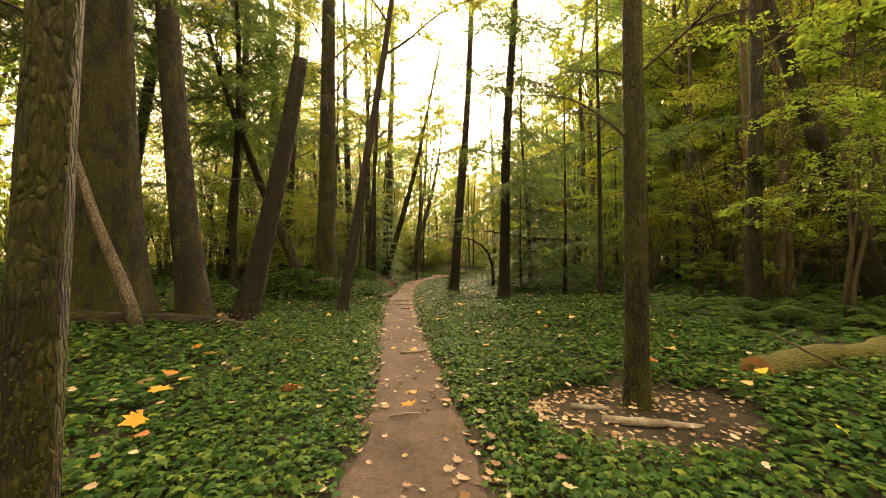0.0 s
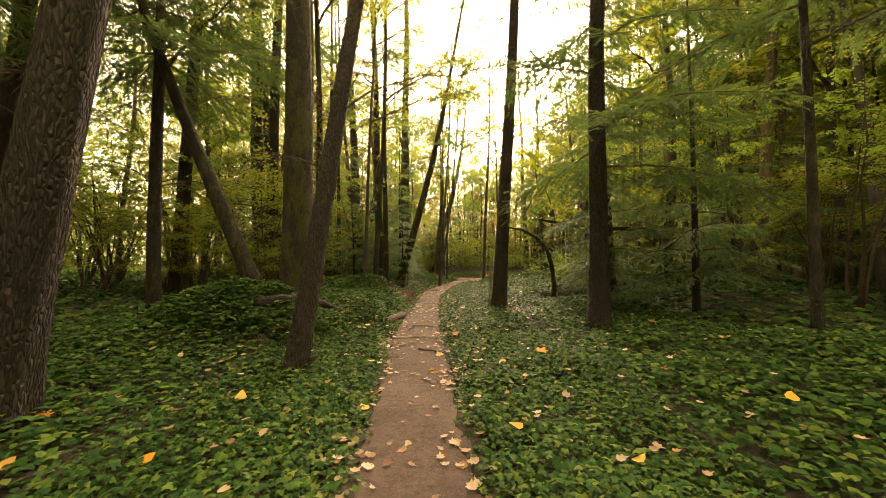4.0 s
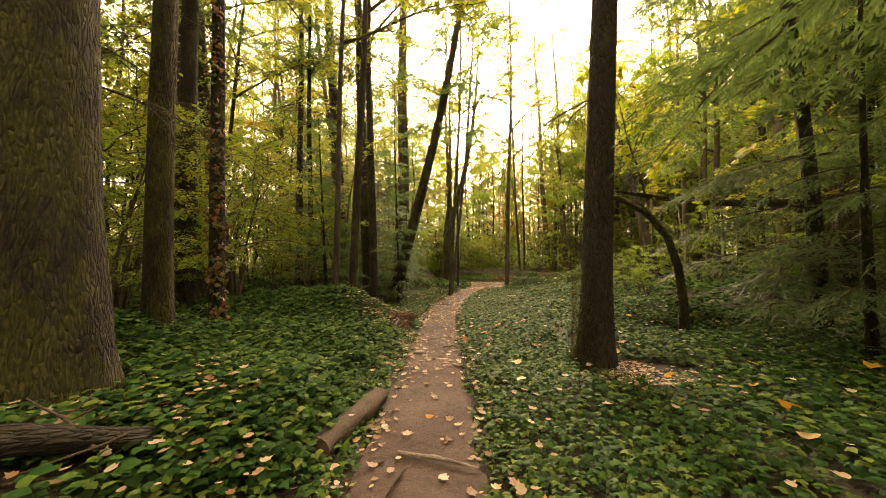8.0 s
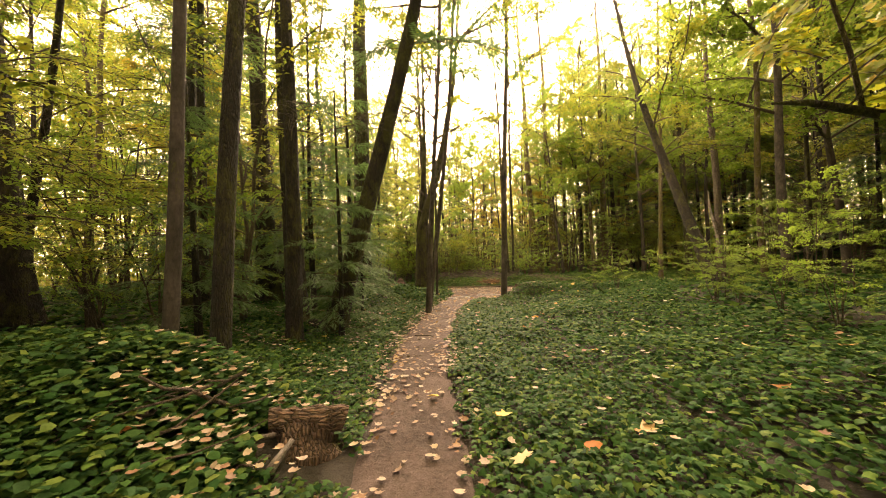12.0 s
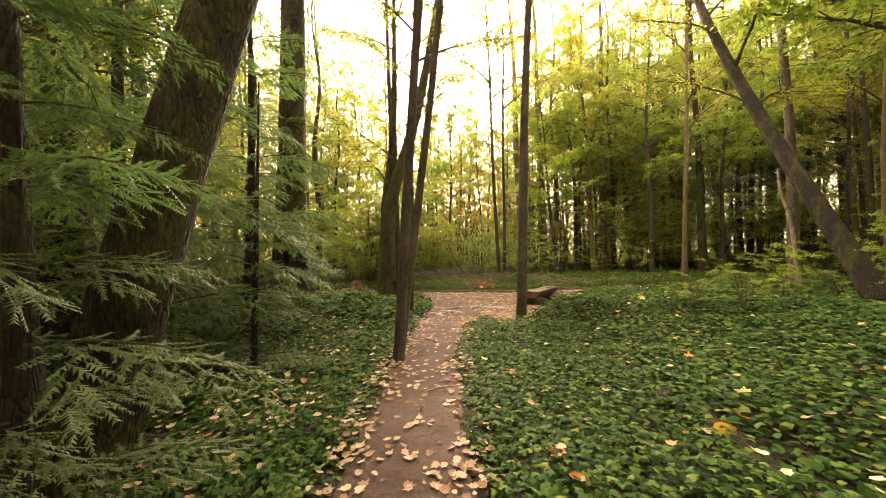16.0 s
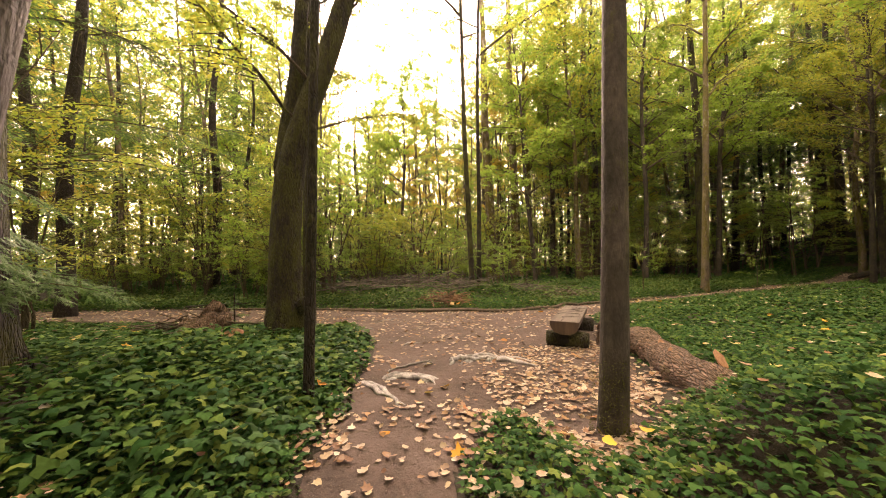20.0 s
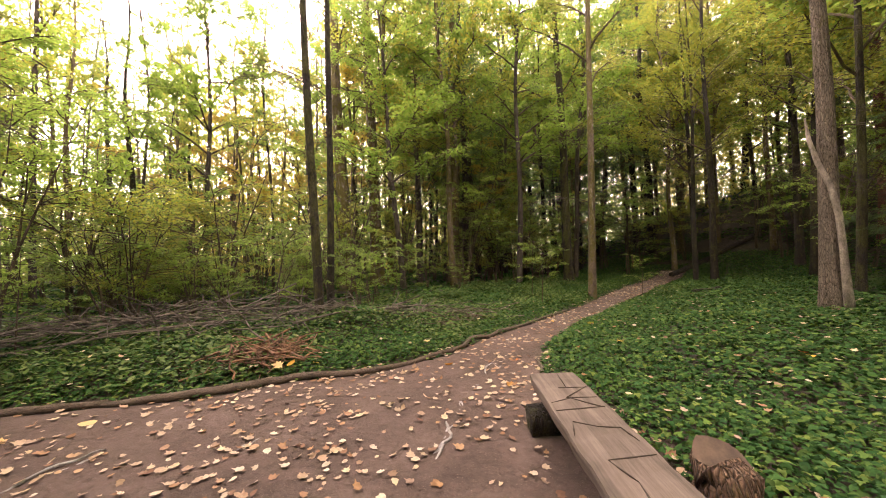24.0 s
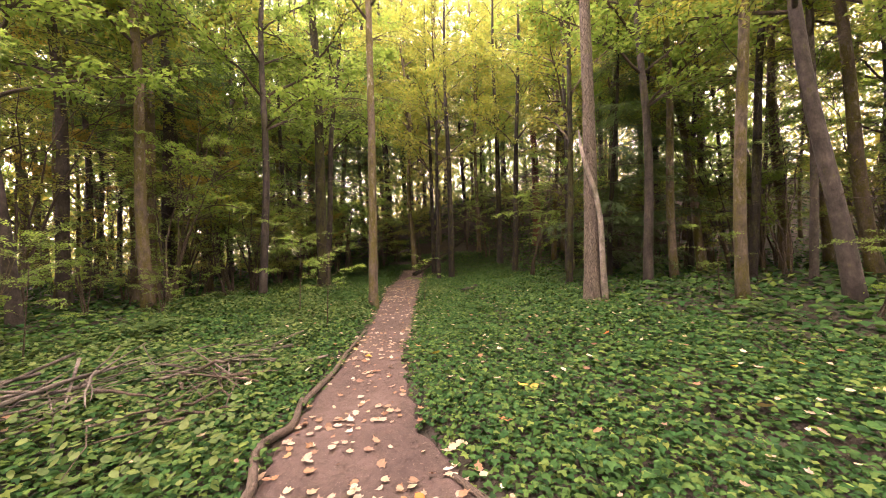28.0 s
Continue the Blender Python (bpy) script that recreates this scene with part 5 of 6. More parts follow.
log("long_stick", [(3.7, 4.1, 0.7), (4.1, 3.8, 0.44), (4.5, 3.5, 0.2)], [0.012, 0.012, 0.008], STICK_BROWN, "thin dry stick leaning over the mossy log", "stick", 6, 0.05, 4)
log("fallen_log", [(-7.6, 4.7, None), (-5.7, 5.4, None), (-4.3, 6.0, None), (-3.6, 6.4, None)], [0.19, 0.18, 0.15, 0.12], D, "dark rotting log lying among the trunks", seed=5)
log("path_stick", [(-0.67, 5.68, 0.03), (-0.23, 5.84, 0.03)], [0.022, 0.018], STICK_PALE, "bleached stick lying across the path", "stick", 8, 0.12, 6, group="sticks on the path")
for k, (a_, b_, r_) in enumerate([((-1.28, 10.95), (-0.80, 10.70), 0.017), ((-1.71, 13.15), (-1.10, 12.97), 0.016), ((-1.89, 11.8), (-0.98, 11.92), 0.018), ((-1.62, 12.95), (-1.7, 12.6), 0.014),
                                  ((-1.9, 17.2), (-1.5, 17.35), 0.012), ((-1.6, 16.55), (-1.3, 16.62), 0.013), ((-2.1, 22.6), (-1.7, 22.5), 0.014), ((-0.5, 3.4), (-0.2, 3.5), 0.01), ((-1.3, 24.7), (-1.6, 24.6), 0.012)]):
    log("path_stick", [(*a_, 0.025), ((a_[0] + b_[0]) / 2, (a_[1] + b_[1]) / 2 + 0.02, 0.03), (*b_, 0.02)], [r_, r_ * 0.95, r_ * 0.6], STICK_PALE if k % 3 else STICK_BROWN,
        "bleached stick lying across the path", "stick", 7, 0.1, 10 + k, group="sticks on the path")
log("cut_log", [(-2.26, 12.95, 0.13), (-2.07, 14.0, 0.13)], [0.10, 0.095], STICK_BROWN, "short brown log lying along the path's edge", ends=END_GRAIN, seed=21)
log("cut_log", [(-2.85, 18.05, 0.34), (-2.33, 18.17, 0.29)], [0.095, 0.09], LOG_BARK, "short cut log propped on a rotten stump", ends=CUT_WOOD, seed=22)
log("rotten_stump", [(-2.62, 18.1, -0.05), (-2.6, 18.1, 0.12), (-2.6, 18.1, 0.27)], [0.27, 0.2, 0.14], LOG_BARK, "rotten stump half hidden by ivy", "stump", 14, 0.16, 23)
log("pale_root", [(-2.78, 17.72, 0.05), (-2.7, 17.7, 0.17), (-2.6, 17.84, 0.3)], [0.022, 0.032, 0.016], STICK_PALE, "pale twisted root beside the stump", "root", 8, 0.1, 24)
log("half_rotten_log", [(x, y, float(gz(x, y)) + 0.16) for x, y in ((-4.0, 10.8), (-3.55, 11.6), (-3.1, 12.5))], [0.08, 0.09, 0.06], D, "rotten log on an ivy mound", seed=25)
log("half_rotten_log", [(-4.4, 23.2, None), (-3.6, 23.5, None)], [0.13, 0.11], D, "dark rotten log in the ivy", seed=26)


def stone(x, y, size, label, seed):
    r = np.random.default_rng(seed)
    bm = bmesh.new()
    bmesh.ops.create_icosphere(bm, subdivisions=2, radius=size)
    for v in bm.verts:
        k = 1 + 0.25 * noise.noise(v.co * (2.2 / size) * 0.5 + Vector((seed, 0, 0)))
        v.co = Vector((v.co.x * k * 1.3, v.co.y * k, v.co.z * k * 0.55))
    me = bpy.data.meshes.new("stone")
    bm.to_mesh(me)
    me.materials.append(STONE)
    for p in me.polygons:
        p.use_smooth = True
    ob = part("stone", me)
    ob.matrix_basis = pose(x, y, float(gz(x, y)) + size * 0.25, 0, 0, r.uniform(0, 360))
    tagged(ob, label, "stone", "stones on the path")


for k, (x, y, s) in enumerate([(-1.62, 11.3, 0.06), (-1.95, 16.2, 0.07), (-1.85, 16.0, 0.05)]):
    stone(x, y, s, "pale grey stone set in the path", k)


# the clearing: log edging
EDGE = [("log", [(-6.2, 38.6), (-4.4, 38.0), (-2.5, 37.25)], [0.05, 0.055, 0.05]), ("log", [(-2.4, 37.2), (-1.2, 36.55), (-0.35, 36.15)], [0.05, 0.06, 0.055]),
        ("log", [(-0.4, 36.15), (0.4, 35.7), (1.1, 35.55), (1.75, 35.4)], [0.05, 0.075, 0.08, 0.06]), ("log", [(1.65, 35.45), (2.4, 35.05), (3.0, 34.98), (3.8, 35.02)], [0.06, 0.055, 0.05, 0.045]),
        ("log", [(3.75, 35.0), (4.3, 35.1), (4.75, 35.4), (5.2, 35.35), (5.7, 35.55)], [0.05, 0.055, 0.05, 0.055, 0.045]), ("log", [(5.6, 35.5), (6.6, 35.62), (7.6, 35.85), (9.0, 36.1)], [0.045, 0.04, 0.04, 0.03]),
        ("log", [(3.9, 33.1), (4.28, 33.42), (4.65, 33.8)], [0.035, 0.035, 0.03])]
for k, (_, line, radii) in enumerate(EDGE):
    radii = [0.72 * r for r in radii]
    log("edging_log", [(x, y, float(gz(x, y)) + r * 0.75) for (x, y), r in zip(line, radii)], radii, STICK_BROWN, "crooked brown branch edging the path", "log", 9, 0.1, 40 + k, group="path edging")

# bench of a half log on two short logs
BX, BY, BA = 1.92, 30.95, 50.5
bench = thing("log_bench", BX, BY, 0.0, "weathered half-log bench with carved lines, on short logs", "bench", rz=BA)
bm = bmesh.new()
prof = [(-0.22, 0.43), (-0.225, 0.41), (-0.21, 0.33), (-0.16, 0.26), (-0.06, 0.225), (0.06, 0.225), (0.16, 0.26), (0.21, 0.33), (0.225, 0.41), (0.22, 0.43)]
rings = []
for i in range(15):
    x = 2.02 * i / 14
    w = 1 + 0.02 * math.sin(i * 1.7) - (0.025 if i in (0, 14) else 0)
    rings.append([bm.verts.new((x, y * w, z + 0.004 * math.sin(i * 2.1 + y * 9))) for y, z in prof])
for a_, b_ in zip(rings[:-1], rings[1:]):
    for j in range(len(prof)):
        k = (j + 1) % len(prof)
        bm.faces.new((a_[j], a_[k], b_[k], b_[j]))
bm.faces.new(rings[0][::-1])
bm.faces.new(rings[-1])
bmesh.ops.recalc_face_normals(bm, faces=bm.faces)
me = bpy.data.meshes.new("seat")
bm.to_mesh(me)
me.materials.append(BENCH_WOOD)
me.materials.append(END_GRAIN)
me.polygons[len(me.polygons) - 1].material_index = me.polygons[len(me.polygons) - 2].material_index = 1
part("seat", me, bench)
for x in (0.25, 1.72):
    v, f = tube([(x, -0.34, 0.1), (x, -0.1, 0.11), (x, 0.15, 0.11), (x, 0.3, 0.1)], [0.135, 0.14, 0.14, 0.135], 14, 0.04, int(x * 10))
    part("support_log", mesh("support_log", v, f, D, True), bench, label="short dark log under the seat")
CUTS = [((2.02, -0.05), (1.62, -0.02)), ((1.62, 0.05), (1.62, -0.21)), ((1.64, -0.2), (1.40, 0.05)), ((1.40, 0.05), (1.40, -0.2)), ((1.40, 0.03), (1.22, -0.16)), ((1.22, -0.19), (1.16, 0.2)), ((1.4, 0.0), (1.3, 0.2)),
        ((0.98, 0.14), (0.9, 0.0)), ((0.9, 0.0), (0.88, -0.15)), ((0.88, -0.15), (0.7, -0.18)), ((0.98, 0.14), (0.75, 0.2)), ((0.0, 0.06), (0.3, 0.03)), ((0.55, -0.2), (0.5, 0.1)), ((0.3, 0.03), (0.5, 0.1))]
for (x0, y0), (x1, y1) in CUTS:
    ln, ang = math.hypot(x1 - x0, y1 - y0), math.degrees(math.atan2(y1 - y0, x1 - x0))
    v = np.array([(0, 0, 0), (ln * 0.5, -0.006, 0.0), (ln, 0, 0), (ln * 0.5, 0.006, 0.0), (0, 0, -0.02), (ln * 0.5, -0.006, -0.02), (ln, 0, -0.02), (ln * 0.5, 0.006, -0.02)])
    f = np.array([[0, 1, 2, 3], [0, 4, 5, 1], [1, 5, 6, 2], [2, 6, 7, 3], [3, 7, 4, 0]])
    part("carved_line", mesh("carved_line", v, f, CARVED), bench, pose(x0, y0, 0.4365, 0, 0, ang))

# stump and bark log beside the bench
log("sawn_stump", [(2.78, 31.02, -0.05), (2.78, 31.02, 0.15), (2.8, 31.04, 0.34)], [0.2, 0.165, 0.16], LOG_BARK, "sawn tree stump with brown bark beside the bench", "stump", 18, 0.05, 61, ends=END_GRAIN)
bl = log("bark_log", [(2.86, 30.5, 0.2), (2.55, 29.85, 0.2), (2.2, 29.1, 0.18), (1.75, 28.15, 0.16)], [0.18, 0.19, 0.2, 0.2], LOG_BARK, "long fallen log with ridged brown bark", "log", 26, 0.045, 62, ends=CUT_WOOD)
for k, (x, y, z) in enumerate([(-0.75, -1.35, 0.13), (-0.62, -1.75, 0.2), (-0.9, -2.0, 0.12), (-0.45, -0.9, 0.14)]):
    bm = bmesh.new()
    bmesh.ops.create_icosphere(bm, subdivisions=1, radius=1)
    me = bpy.data.meshes.new("bare_patch")
    bm.to_mesh(me)
    me.materials.append(CUT_WOOD)
    part("bare_patch", me, bl, pose(x, y, z, 0, -35, 64) @ Matrix.Diagonal((0.16 - 0.02 * k, 0.05, 0.02, 1)), "pale patch where bark came off")

# worn roots in the trodden earth
ROOTS = [([(-1.22, 30.4, 0.0), (-1.05, 30.05, 0.03), (-0.95, 29.8, 0.03), (-0.78, 29.5, 0.0)], [0.03, 0.045, 0.035, 0.02]),
         ([(-0.95, 30.35, 0.0), (-0.75, 30.35, 0.04), (-0.5, 30.2, 0.05), (-0.4, 30.05, 0.02)], [0.04, 0.07, 0.06, 0.03]),
         ([(-0.85, 30.6, 0.01), (-0.5, 30.75, 0.03), (-0.12, 30.85, 0.02)], [0.025, 0.03, 0.02]), ([(-0.42, 30.5, 0.03), (-0.38, 30.25, 0.04), (-0.42, 30.0, 0.02)], [0.02, 0.02, 0.015]),
         ([(0.02, 30.5, 0.02), (0.06, 30.75, 0.03), (0.03, 30.95, 0.02)], [0.016, 0.016, 0.012]),
         ([(0.15, 30.68, 0.0), (0.32, 30.85, 0.05), (0.5, 30.82, 0.06), (0.62, 30.72, 0.05)], [0.05, 0.075, 0.07, 0.05]),
         ([(0.58, 30.72, 0.04), (0.8, 30.72, 0.05), (1.0, 30.5, 0.03), (1.12, 30.35, 0.0)], [0.06, 0.065, 0.05, 0.02]),
         ([(-0.55, 31.95, 0.02), (-0.3, 32.1, 0.03), (-0.1, 32.15, 0.02)], [0.025, 0.035, 0.02]), ([(-0.9, 34.3, 0.02), (-0.5, 34.6, 0.03), (-0.2, 34.75, 0.02)], [0.03, 0.035, 0.02]),
         ([(-1.2, 34.0, 0.02), (-0.9, 33.7, 0.03), (-0.8, 33.5, 0.02)], [0.02, 0.025, 0.015]), ([(1.75, 32.75, 0.01), (2.05, 32.95, 0.035), (2.35, 33.2, 0.01)], [0.03, 0.04, 0.02]),
         ([(2.6, 33.15, 0.01), (2.75, 33.3, 0.03), (2.85, 33.5, 0.01)], [0.018, 0.025, 0.012]), ([(3.0, 33.4, 0.01), (3.2, 33.6, 0.025), (3.45, 33.75, 0.01)], [0.018, 0.02, 0.012]),
         ([(3.5, 33.75, 0.01), (3.75, 34.0, 0.025), (4.05, 34.1, 0.01)], [0.015, 0.02, 0.012]), ([(0.6, 33.9, 0.02), (0.95, 34.1, 0.02)], [0.02, 0.015])]
for k, (line, radii) in enumerate(ROOTS):
    r = np.random.default_rng(80 + k)
    top = thing("worn_root", line[0][0], line[0][1], float(gz(line[0][0], line[0][1])), "worn pale root showing through the trodden earth", "root", "worn roots")
    pts = np.array(line, float)
    pts[:, :2] -= pts[0, :2]
    u, t = np.linspace(0, 1, 14), np.linspace(0, 1, len(pts))
    base = np.column_stack([np.interp(u, t, pts[:, i]) for i in range(3)])
    rad = np.interp(u, t, radii)
    for strand in range(5 if max(radii) > 0.04 else 2):
        off = np.cumsum(r.normal(0, 0.016, (14, 3)), 0) + np.array([r.normal(0, 1.1), r.normal(0, 1.1), 0]) * rad[:, None]
        p = base + off
        p[:, 2] = base[:, 2] * 0.35 - 0.008 + 0.35 * off[:, 2] - 0.03 * (np.linspace(-1, 1, 14) ** 6)
        part("strand", mesh("strand", *tube(p, rad * r.uniform(0.3, 0.62), 8, 0.22, k * 5 + strand), ROOT_PALE, True), top)

# fallen trunk, curled roots and stump behind the forked tree
log("fallen_log", [(-8.2, 36.8, None), (-6.6, 35.8, None), (-5.2, 34.8, None), (-3.9, 34.0, None)], [0.07, 0.07, 0.06, 0.04], STICK_BROWN, "thin fallen trunk on the forest floor", seed=101)
log("fallen_log", [(-6.4, 38.9, None), (-4.6, 38.6, None), (-2.9, 38.1, None)], [0.06, 0.07, 0.05], D, "dark fallen branch behind the clearing", seed=102)
log("curled_root", [(-1.95, 32.9, 0.05), (-1.6, 33.1, 0.17), (-1.25, 33.0, 0.16), (-1.05, 32.7, 0.02)], [0.05, 0.05, 0.045, 0.03], STICK_BROWN, "curled root arching out of the ground", "root", 9, 0.1, 103)
log("curled_root", [(-1.8, 32.7, 0.03), (-1.5, 32.75, 0.1), (-1.2, 32.55, 0.02)], [0.04, 0.04, 0.025], STICK_BROWN, "curled root at the tree's foot", "root", 9, 0.1, 104)
log("rotten_stump", [(-3.08, 31.9, -0.05), (-3.05, 31.95, 0.25), (-3.0, 32.02, 0.42)], [0.24, 0.17, 0.07], CUT_WOOD, "broken reddish rotten stump in the ivy", "stump", 14, 0.22, 106)
log("upturned_stump", [(-3.55, 32.3, -0.1), (-3.55, 32.35, 0.35), (-3.4, 32.55, 0.75)], [0.42, 0.32, 0.14], LOG_BARK, "rotten upturned stump under trailing plants", "stump", 16, 0.2, 105)
log("fallen_branch", [(13.2, 31.2, None), (14.8, 29.5, None), (16.4, 28.6, None)], [0.05, 0.06, 0.03], D, "fallen branch on the ivy slope", "branch", seed=120)
log("slope_log", [(22.5, 38.2, None), (26.0, 37.2, None), (30.0, 35.6, None), (33.5, 34.2, None)], [0.14, 0.14, 0.13, 0.11], D, "long dark log lying up the slope", seed=121)
log("dark_log", [(14.2, 34.6, None), (15.4, 34.2, None)], [0.12, 0.12], D, "dark log half sunk in ivy", seed=122)


# brush piles of dead twigs behind the edging
def brush(x, y, size, n, seed, mat, label, lie=0.25):
    r = np.random.default_rng(seed)
    top = thing("brush_pile", x, y, float(gz(x, y)), label, "brush pile")
    sticks = []
    for k in range(n):
        a_, ln = r.uniform(0, 6.283), r.uniform(0.4, 1.3) * size
        o = np.array([r.normal(0, 0.4 * size), r.normal(0, 0.3 * size), r.uniform(0.05, 0.34) * size])
        d = np.array([math.cos(a_), math.sin(a_), r.normal(0, lie)])
        line = o + np.linspace(-0.5, 0.5, 5)[:, None] * d * ln + np.cumsum(r.normal(0, 0.02, (5, 3)), 0)
        line[:, 2] = np.maximum(line[:, 2], 0.02)
        sticks.append(tube(line, np.linspace(1, 0.4, 5) * r.uniform(0.006, 0.02), 5, 0, k, caps=False))
    for k, s in enumerate(sticks):
        if k < 22:
            part("stick", mesh("stick", *s, mat, True), top)
    if n > 22:
        tagged(part("twig_heap", mesh("twig_heap", *joined(sticks[22:]), mat, True), top), kind="stuff")


GREY_TWIG = bark("grey_twig", (0.035, 0.03, 0.025), (0.17, 0.145, 0.125), fine=2.0, smooth=True)
RUST_TWIG = bark("rusty_frond", (0.06, 0.032, 0.018), (0.24, 0.13, 0.07), fine=2.0, smooth=True)
for k, (x, y, s, n, m_, lab) in enumerate([(0.5, 38.6, 1.6, 90, GREY_TWIG, "heap of grey dead twigs in the herbs"), (2.6, 38.2, 1.4, 70, GREY_TWIG, "heap of grey dead twigs in the herbs"), (-1.4, 38.8, 1.4, 60, GREY_TWIG, "heap of grey dead twigs in the herbs"),
                                           (1.35, 36.35, 0.85, 120, RUST_TWIG, "heap of rust-brown dead fern fronds"), (4.6, 37.6, 1.0, 50, GREY_TWIG, "dead twigs lying in the ivy"), (6.3, 37.0, 0.9, 40, GREY_TWIG, "dead twigs lying in the ivy"),
                                           (5.3, 36.6, 0.8, 36, STICK_BROWN, "brown dead twigs in the ivy"), (-3.0, 17.6, 0.32, 14, STICK_BROWN, "brown dead twigs round the stump"), (-3.4, 17.7, 0.6, 20, STICK_BROWN, "brown dead twigs heaped in the ivy mound"), (-3.6, 12.3, 0.5, 18, STICK_BROWN, "brown dead twigs sticking out of the ivy mound"),
                                           (-3.9, 32.9, 1.2, 80, STICK_BROWN, "brown dead branches by the old stump")]):
    brush(x, y, s, n, 700 + k, m_, lab)
for k, (p0, p1) in enumerate([((-0.6, 37.8), (2.3, 38.4)), ((1.2, 38.9), (3.6, 37.9)), ((2.6, 38.9), (2.9, 37.9)), ((3.8, 36.9), (6.2, 38.1)), ((2.0, 37.1), (3.9, 37.7))]):
    za, zb = float(gz(*p0)) + 0.35, float(gz(*p1)) + 0.18
    log("dead_branch", [(*p0, za), ((p0[0] + p1[0]) / 2, (p0[1] + p1[1]) / 2, (za + zb) / 2 + 0.05), (*p1, zb)], [0.022, 0.02, 0.01], GREY_TWIG, "long grey dead branch over the brush", "branch", 7, 0.08, 140 + k)


# sword ferns
def fern(x, y, size, seed, label="green sword fern with arching fronds"):
    r = np.random.default_rng(seed)
    top = thing("sword_fern", x, y, float(gz(x, y)), label, "fern", "sword ferns")
    for k in range(14):
        a_, ln = 6.283 * k / 14 + r.normal(0, 0.15), size * r.uniform(0.75, 1.1)
        t = np.linspace(0, 1, 22)
        rise = r.uniform(1.0, 1.5)
        axis_ = np.column_stack([np.cos(a_) * ln * t * 0.85, np.sin(a_) * ln * t * 0.85, ln * (rise * t - 0.85 * rise * t ** 2.2)])
        pos = np.repeat(axis_[2:], 2, 0)
        side = np.tile([1.0, -1.0], 20)
        sz = np.repeat(np.sin(np.pi * np.clip(t[2:] * 0.88 + 0.1, 0, 1)) * 0.15 * size, 2)
        v, f = scatter(np.array([(0, 0, 0), (0.14, 0.4, 0), (0, 1, -0.1), (-0.14, 0.4, 0)], float), KITE_LEAF[1], pos, a_ - math.pi / 2 + side * 1.35, np.full(40, -0.2), sz)
        tagged(part("frond", mesh("frond", v, f, FERN), top), kind="stuff")


for k, (x, y, s) in enumerate([(6.0, 6.9, 1.15), (6.9, 7.3, 1.05), (5.3, 7.9, 0.95), (7.9, 6.4, 1.1), (6.6, 6.1, 0.9), (8.6, 7.6, 1.0), (7.2, 8.6, 0.7), (4.9, 6.4, 0.55), (9.0, 28.9, 0.6), (12.0, 29.0, 0.6), (8.0, 40.0, 0.7), (-6.5, 14.6, 0.6)]):
    fern(x, y, s, 800 + k)


# saplings standing alone
def sapling(x, y, height, seed, label, stock=None):
    r = np.random.default_rng(seed)
    top = thing("maple_sapling", x, y, float(gz(x, y)), label, "sapling", "saplings")
    line = np.column_stack([np.linspace(0, 0.08, 6), np.linspace(0, -0.05, 6), np.linspace(-0.05, height, 6)])
    part("stem", mesh("stem", *tube(line, np.linspace(0.014, 0.004, 6), 6, 0, seed), TWIG, True), top)
    for k in range(7):
        add_limb(top, stock or LIMBS_LAYER, pose(0.04, 0, height * (0.4 + 0.6 * k / 6), 0, r.uniform(-20, 5), 137 * k) @ Matrix.Scale(0.42 * height / 1.6, 4), r)


for k, (x, y, h) in enumerate([(9.0, 36.9, 1.7), (6.2, 40.0, 1.5), (10.5, 28.8, 1.5), (12.6, 35.6, 1.3), (10.2, 38.2, 2.0), (3.3, 37.9, 1.2), (5.5, 22.0, 1.8), (6.4, 20.8, 2.0), (4.9, 23.4, 1.5), (7.4, 23.0, 2.0), (-1.6, 38.6, 1.6)]):
    sapling(x, y, h, 900 + k, "thin maple sapling with layered pale green leaves")
young_cedar(-3.3, 33.0, 1.0, 0.5, 14, 950, "small plant with pale leaves trailing over a stump")

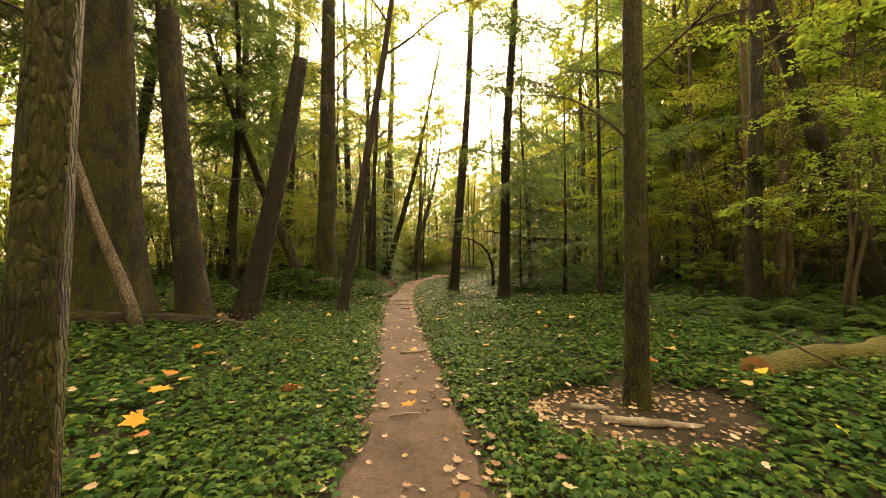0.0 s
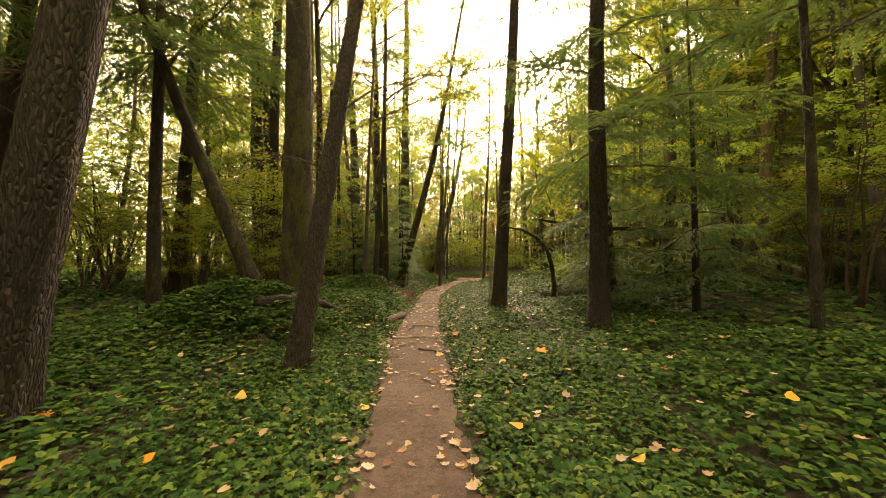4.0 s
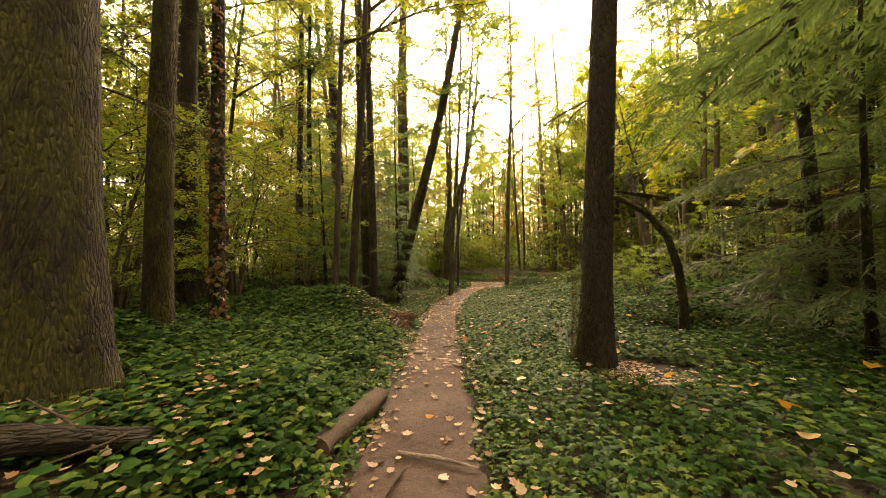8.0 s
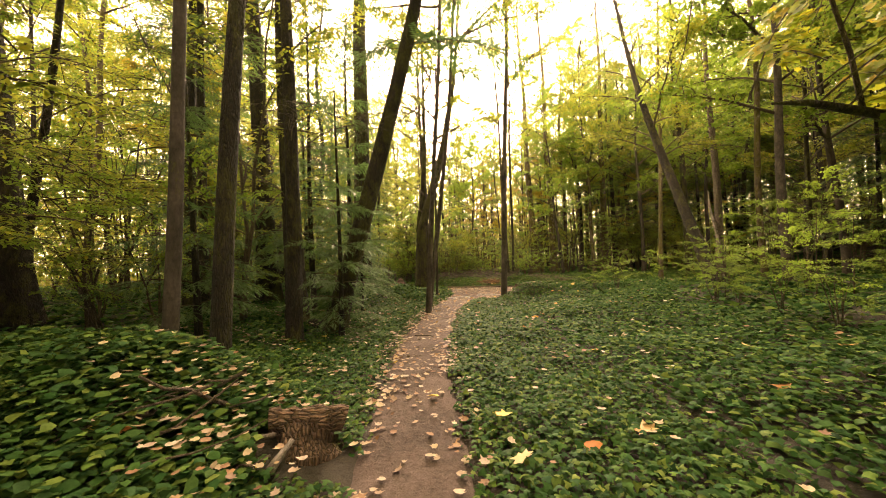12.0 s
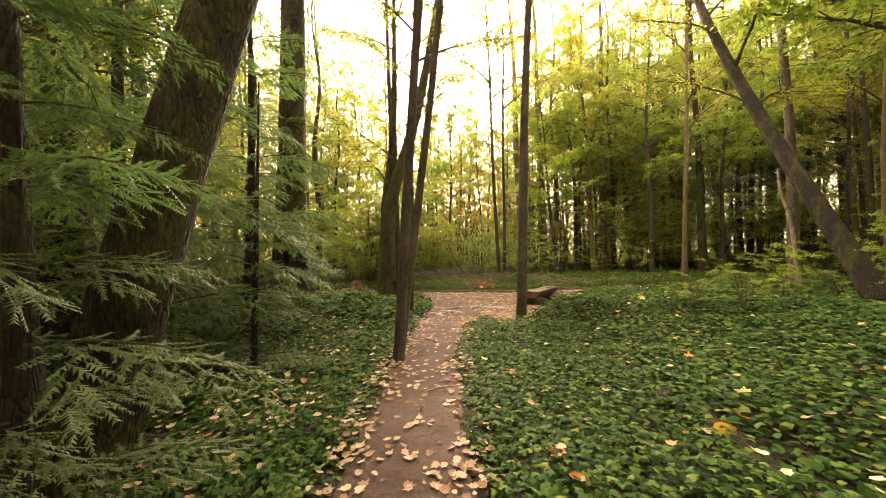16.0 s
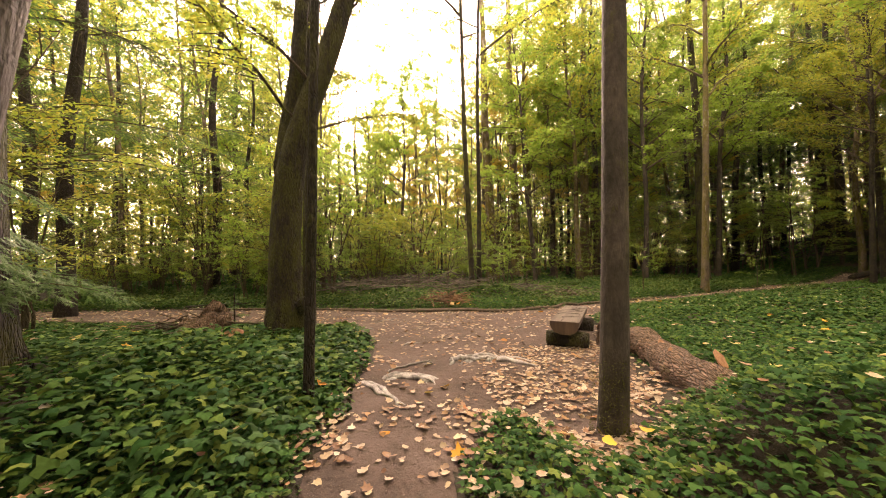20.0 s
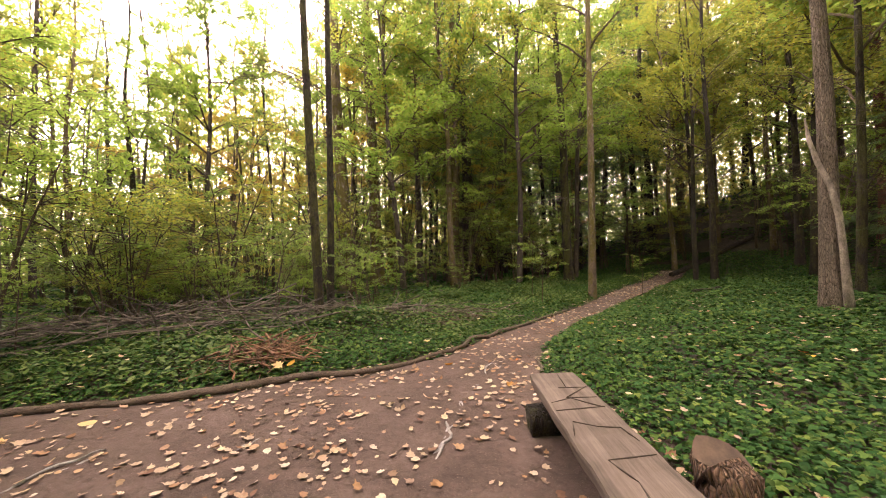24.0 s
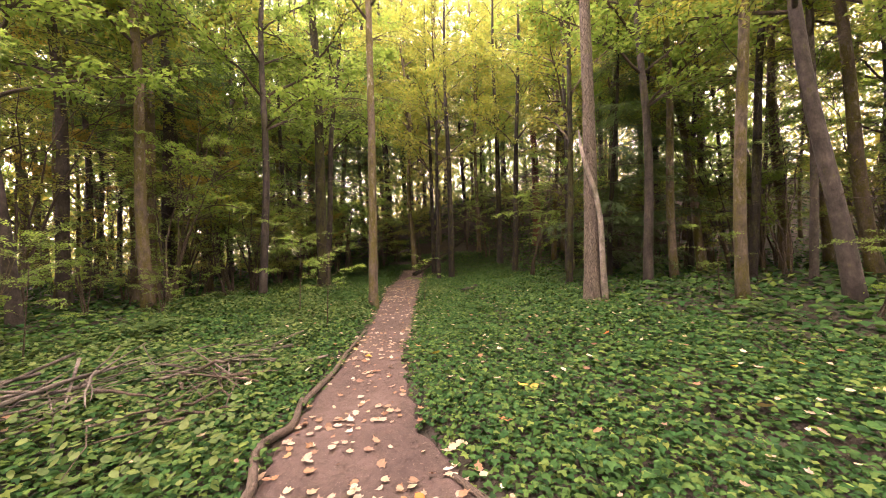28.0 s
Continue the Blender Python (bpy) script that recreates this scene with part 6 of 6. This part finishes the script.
# reddish ivy climbing one trunk
n = 420
zz, aa = rng.uniform(0.1, 6.5, n), rng.normal(-1.2, 0.8, n)
cx, cy = -4.79 - 0.01 * zz, 15.4 + 0 * zz
rad = 0.13 * (1 - zz / 24) + 0.02
v, f = scatter(*IVY_LEAF, np.column_stack([cx + rad * np.cos(aa), cy + rad * np.sin(aa), float(gz(-4.79, 15.4)) + zz]), aa + math.pi / 2 + rng.normal(0, 0.4, n), rng.normal(1.2, 0.4, n), rng.uniform(0.05, 0.1, n), rng.uniform(0, 6, n))
tagged(part("climbing_ivy", mesh("climbing_ivy", v, f, leaf("red_ivy_leaf", [(0.05, 0.08, 0.02), (0.16, 0.05, 0.025), (0.24, 0.08, 0.03), (0.07, 0.1, 0.03)], 0.5, 0.2))), "reddish and green ivy climbing a trunk", "ivy", kind="stuff")

# large single maple leaves, on the ivy and on the path
LEAF_MESHES = []
for k in range(4):
    v, f = MAPLE_LEAF if k < 2 else OVAL_LEAF
    v = v.copy()
    v[:, 2] += 0.18 * np.sin(v[:, 0] * 4 + k) * (0.3 + np.abs(v[:, 1] - 0.3)) + (0.12 * v[:, 0] ** 2 if k % 2 else 0)
    v[:, 2] -= v[:, 2].min()
    LEAF_MESHES.append(mesh("maple_leaf", v, f, MAPLE_FALLEN, True))


def maple_leaf(x, y, size, lift):
    ob = part("maple_leaf", LEAF_MESHES[rng.integers(4)])
    ob.matrix_basis = pose(x, y, float(gz(x, y)) + lift, rng.normal(0, 12), rng.normal(0, 12), rng.uniform(0, 360)) @ Matrix.Scale(size, 4)
    tagged(ob, "large fallen maple leaf lying on the ivy" if lift > 0.05 else "fallen leaf lying on the bare earth", "leaf", "large fallen leaves")


for x, y in [(-3.25, 4.85), (-2.95, 4.6), (-2.75, 3.75), (-2.6, 3.65), (-2.85, 3.6), (-2.7, 3.4), (-1.45, 3.75), (-1.6, 3.65), (-2.4, 2.9), (-2.2, 2.7), (-0.35, 3.3), (-2.3, 5.6)]:
    maple_leaf(x, y, 0.17, 0.15)
made = 0
while made < 250:
    x, y = rng.uniform(-5.5, 8.5), rng.uniform(-0.5, 36)
    d_ = float(bare(x, y))
    if d_ > 4.0 or (d_ < -0.1 and made % 2):
        continue
    maple_leaf(x, y, rng.uniform(0.09, 0.16), 0.012 if d_ < 0.1 else rng.uniform(0.09, 0.17))
    made += 1
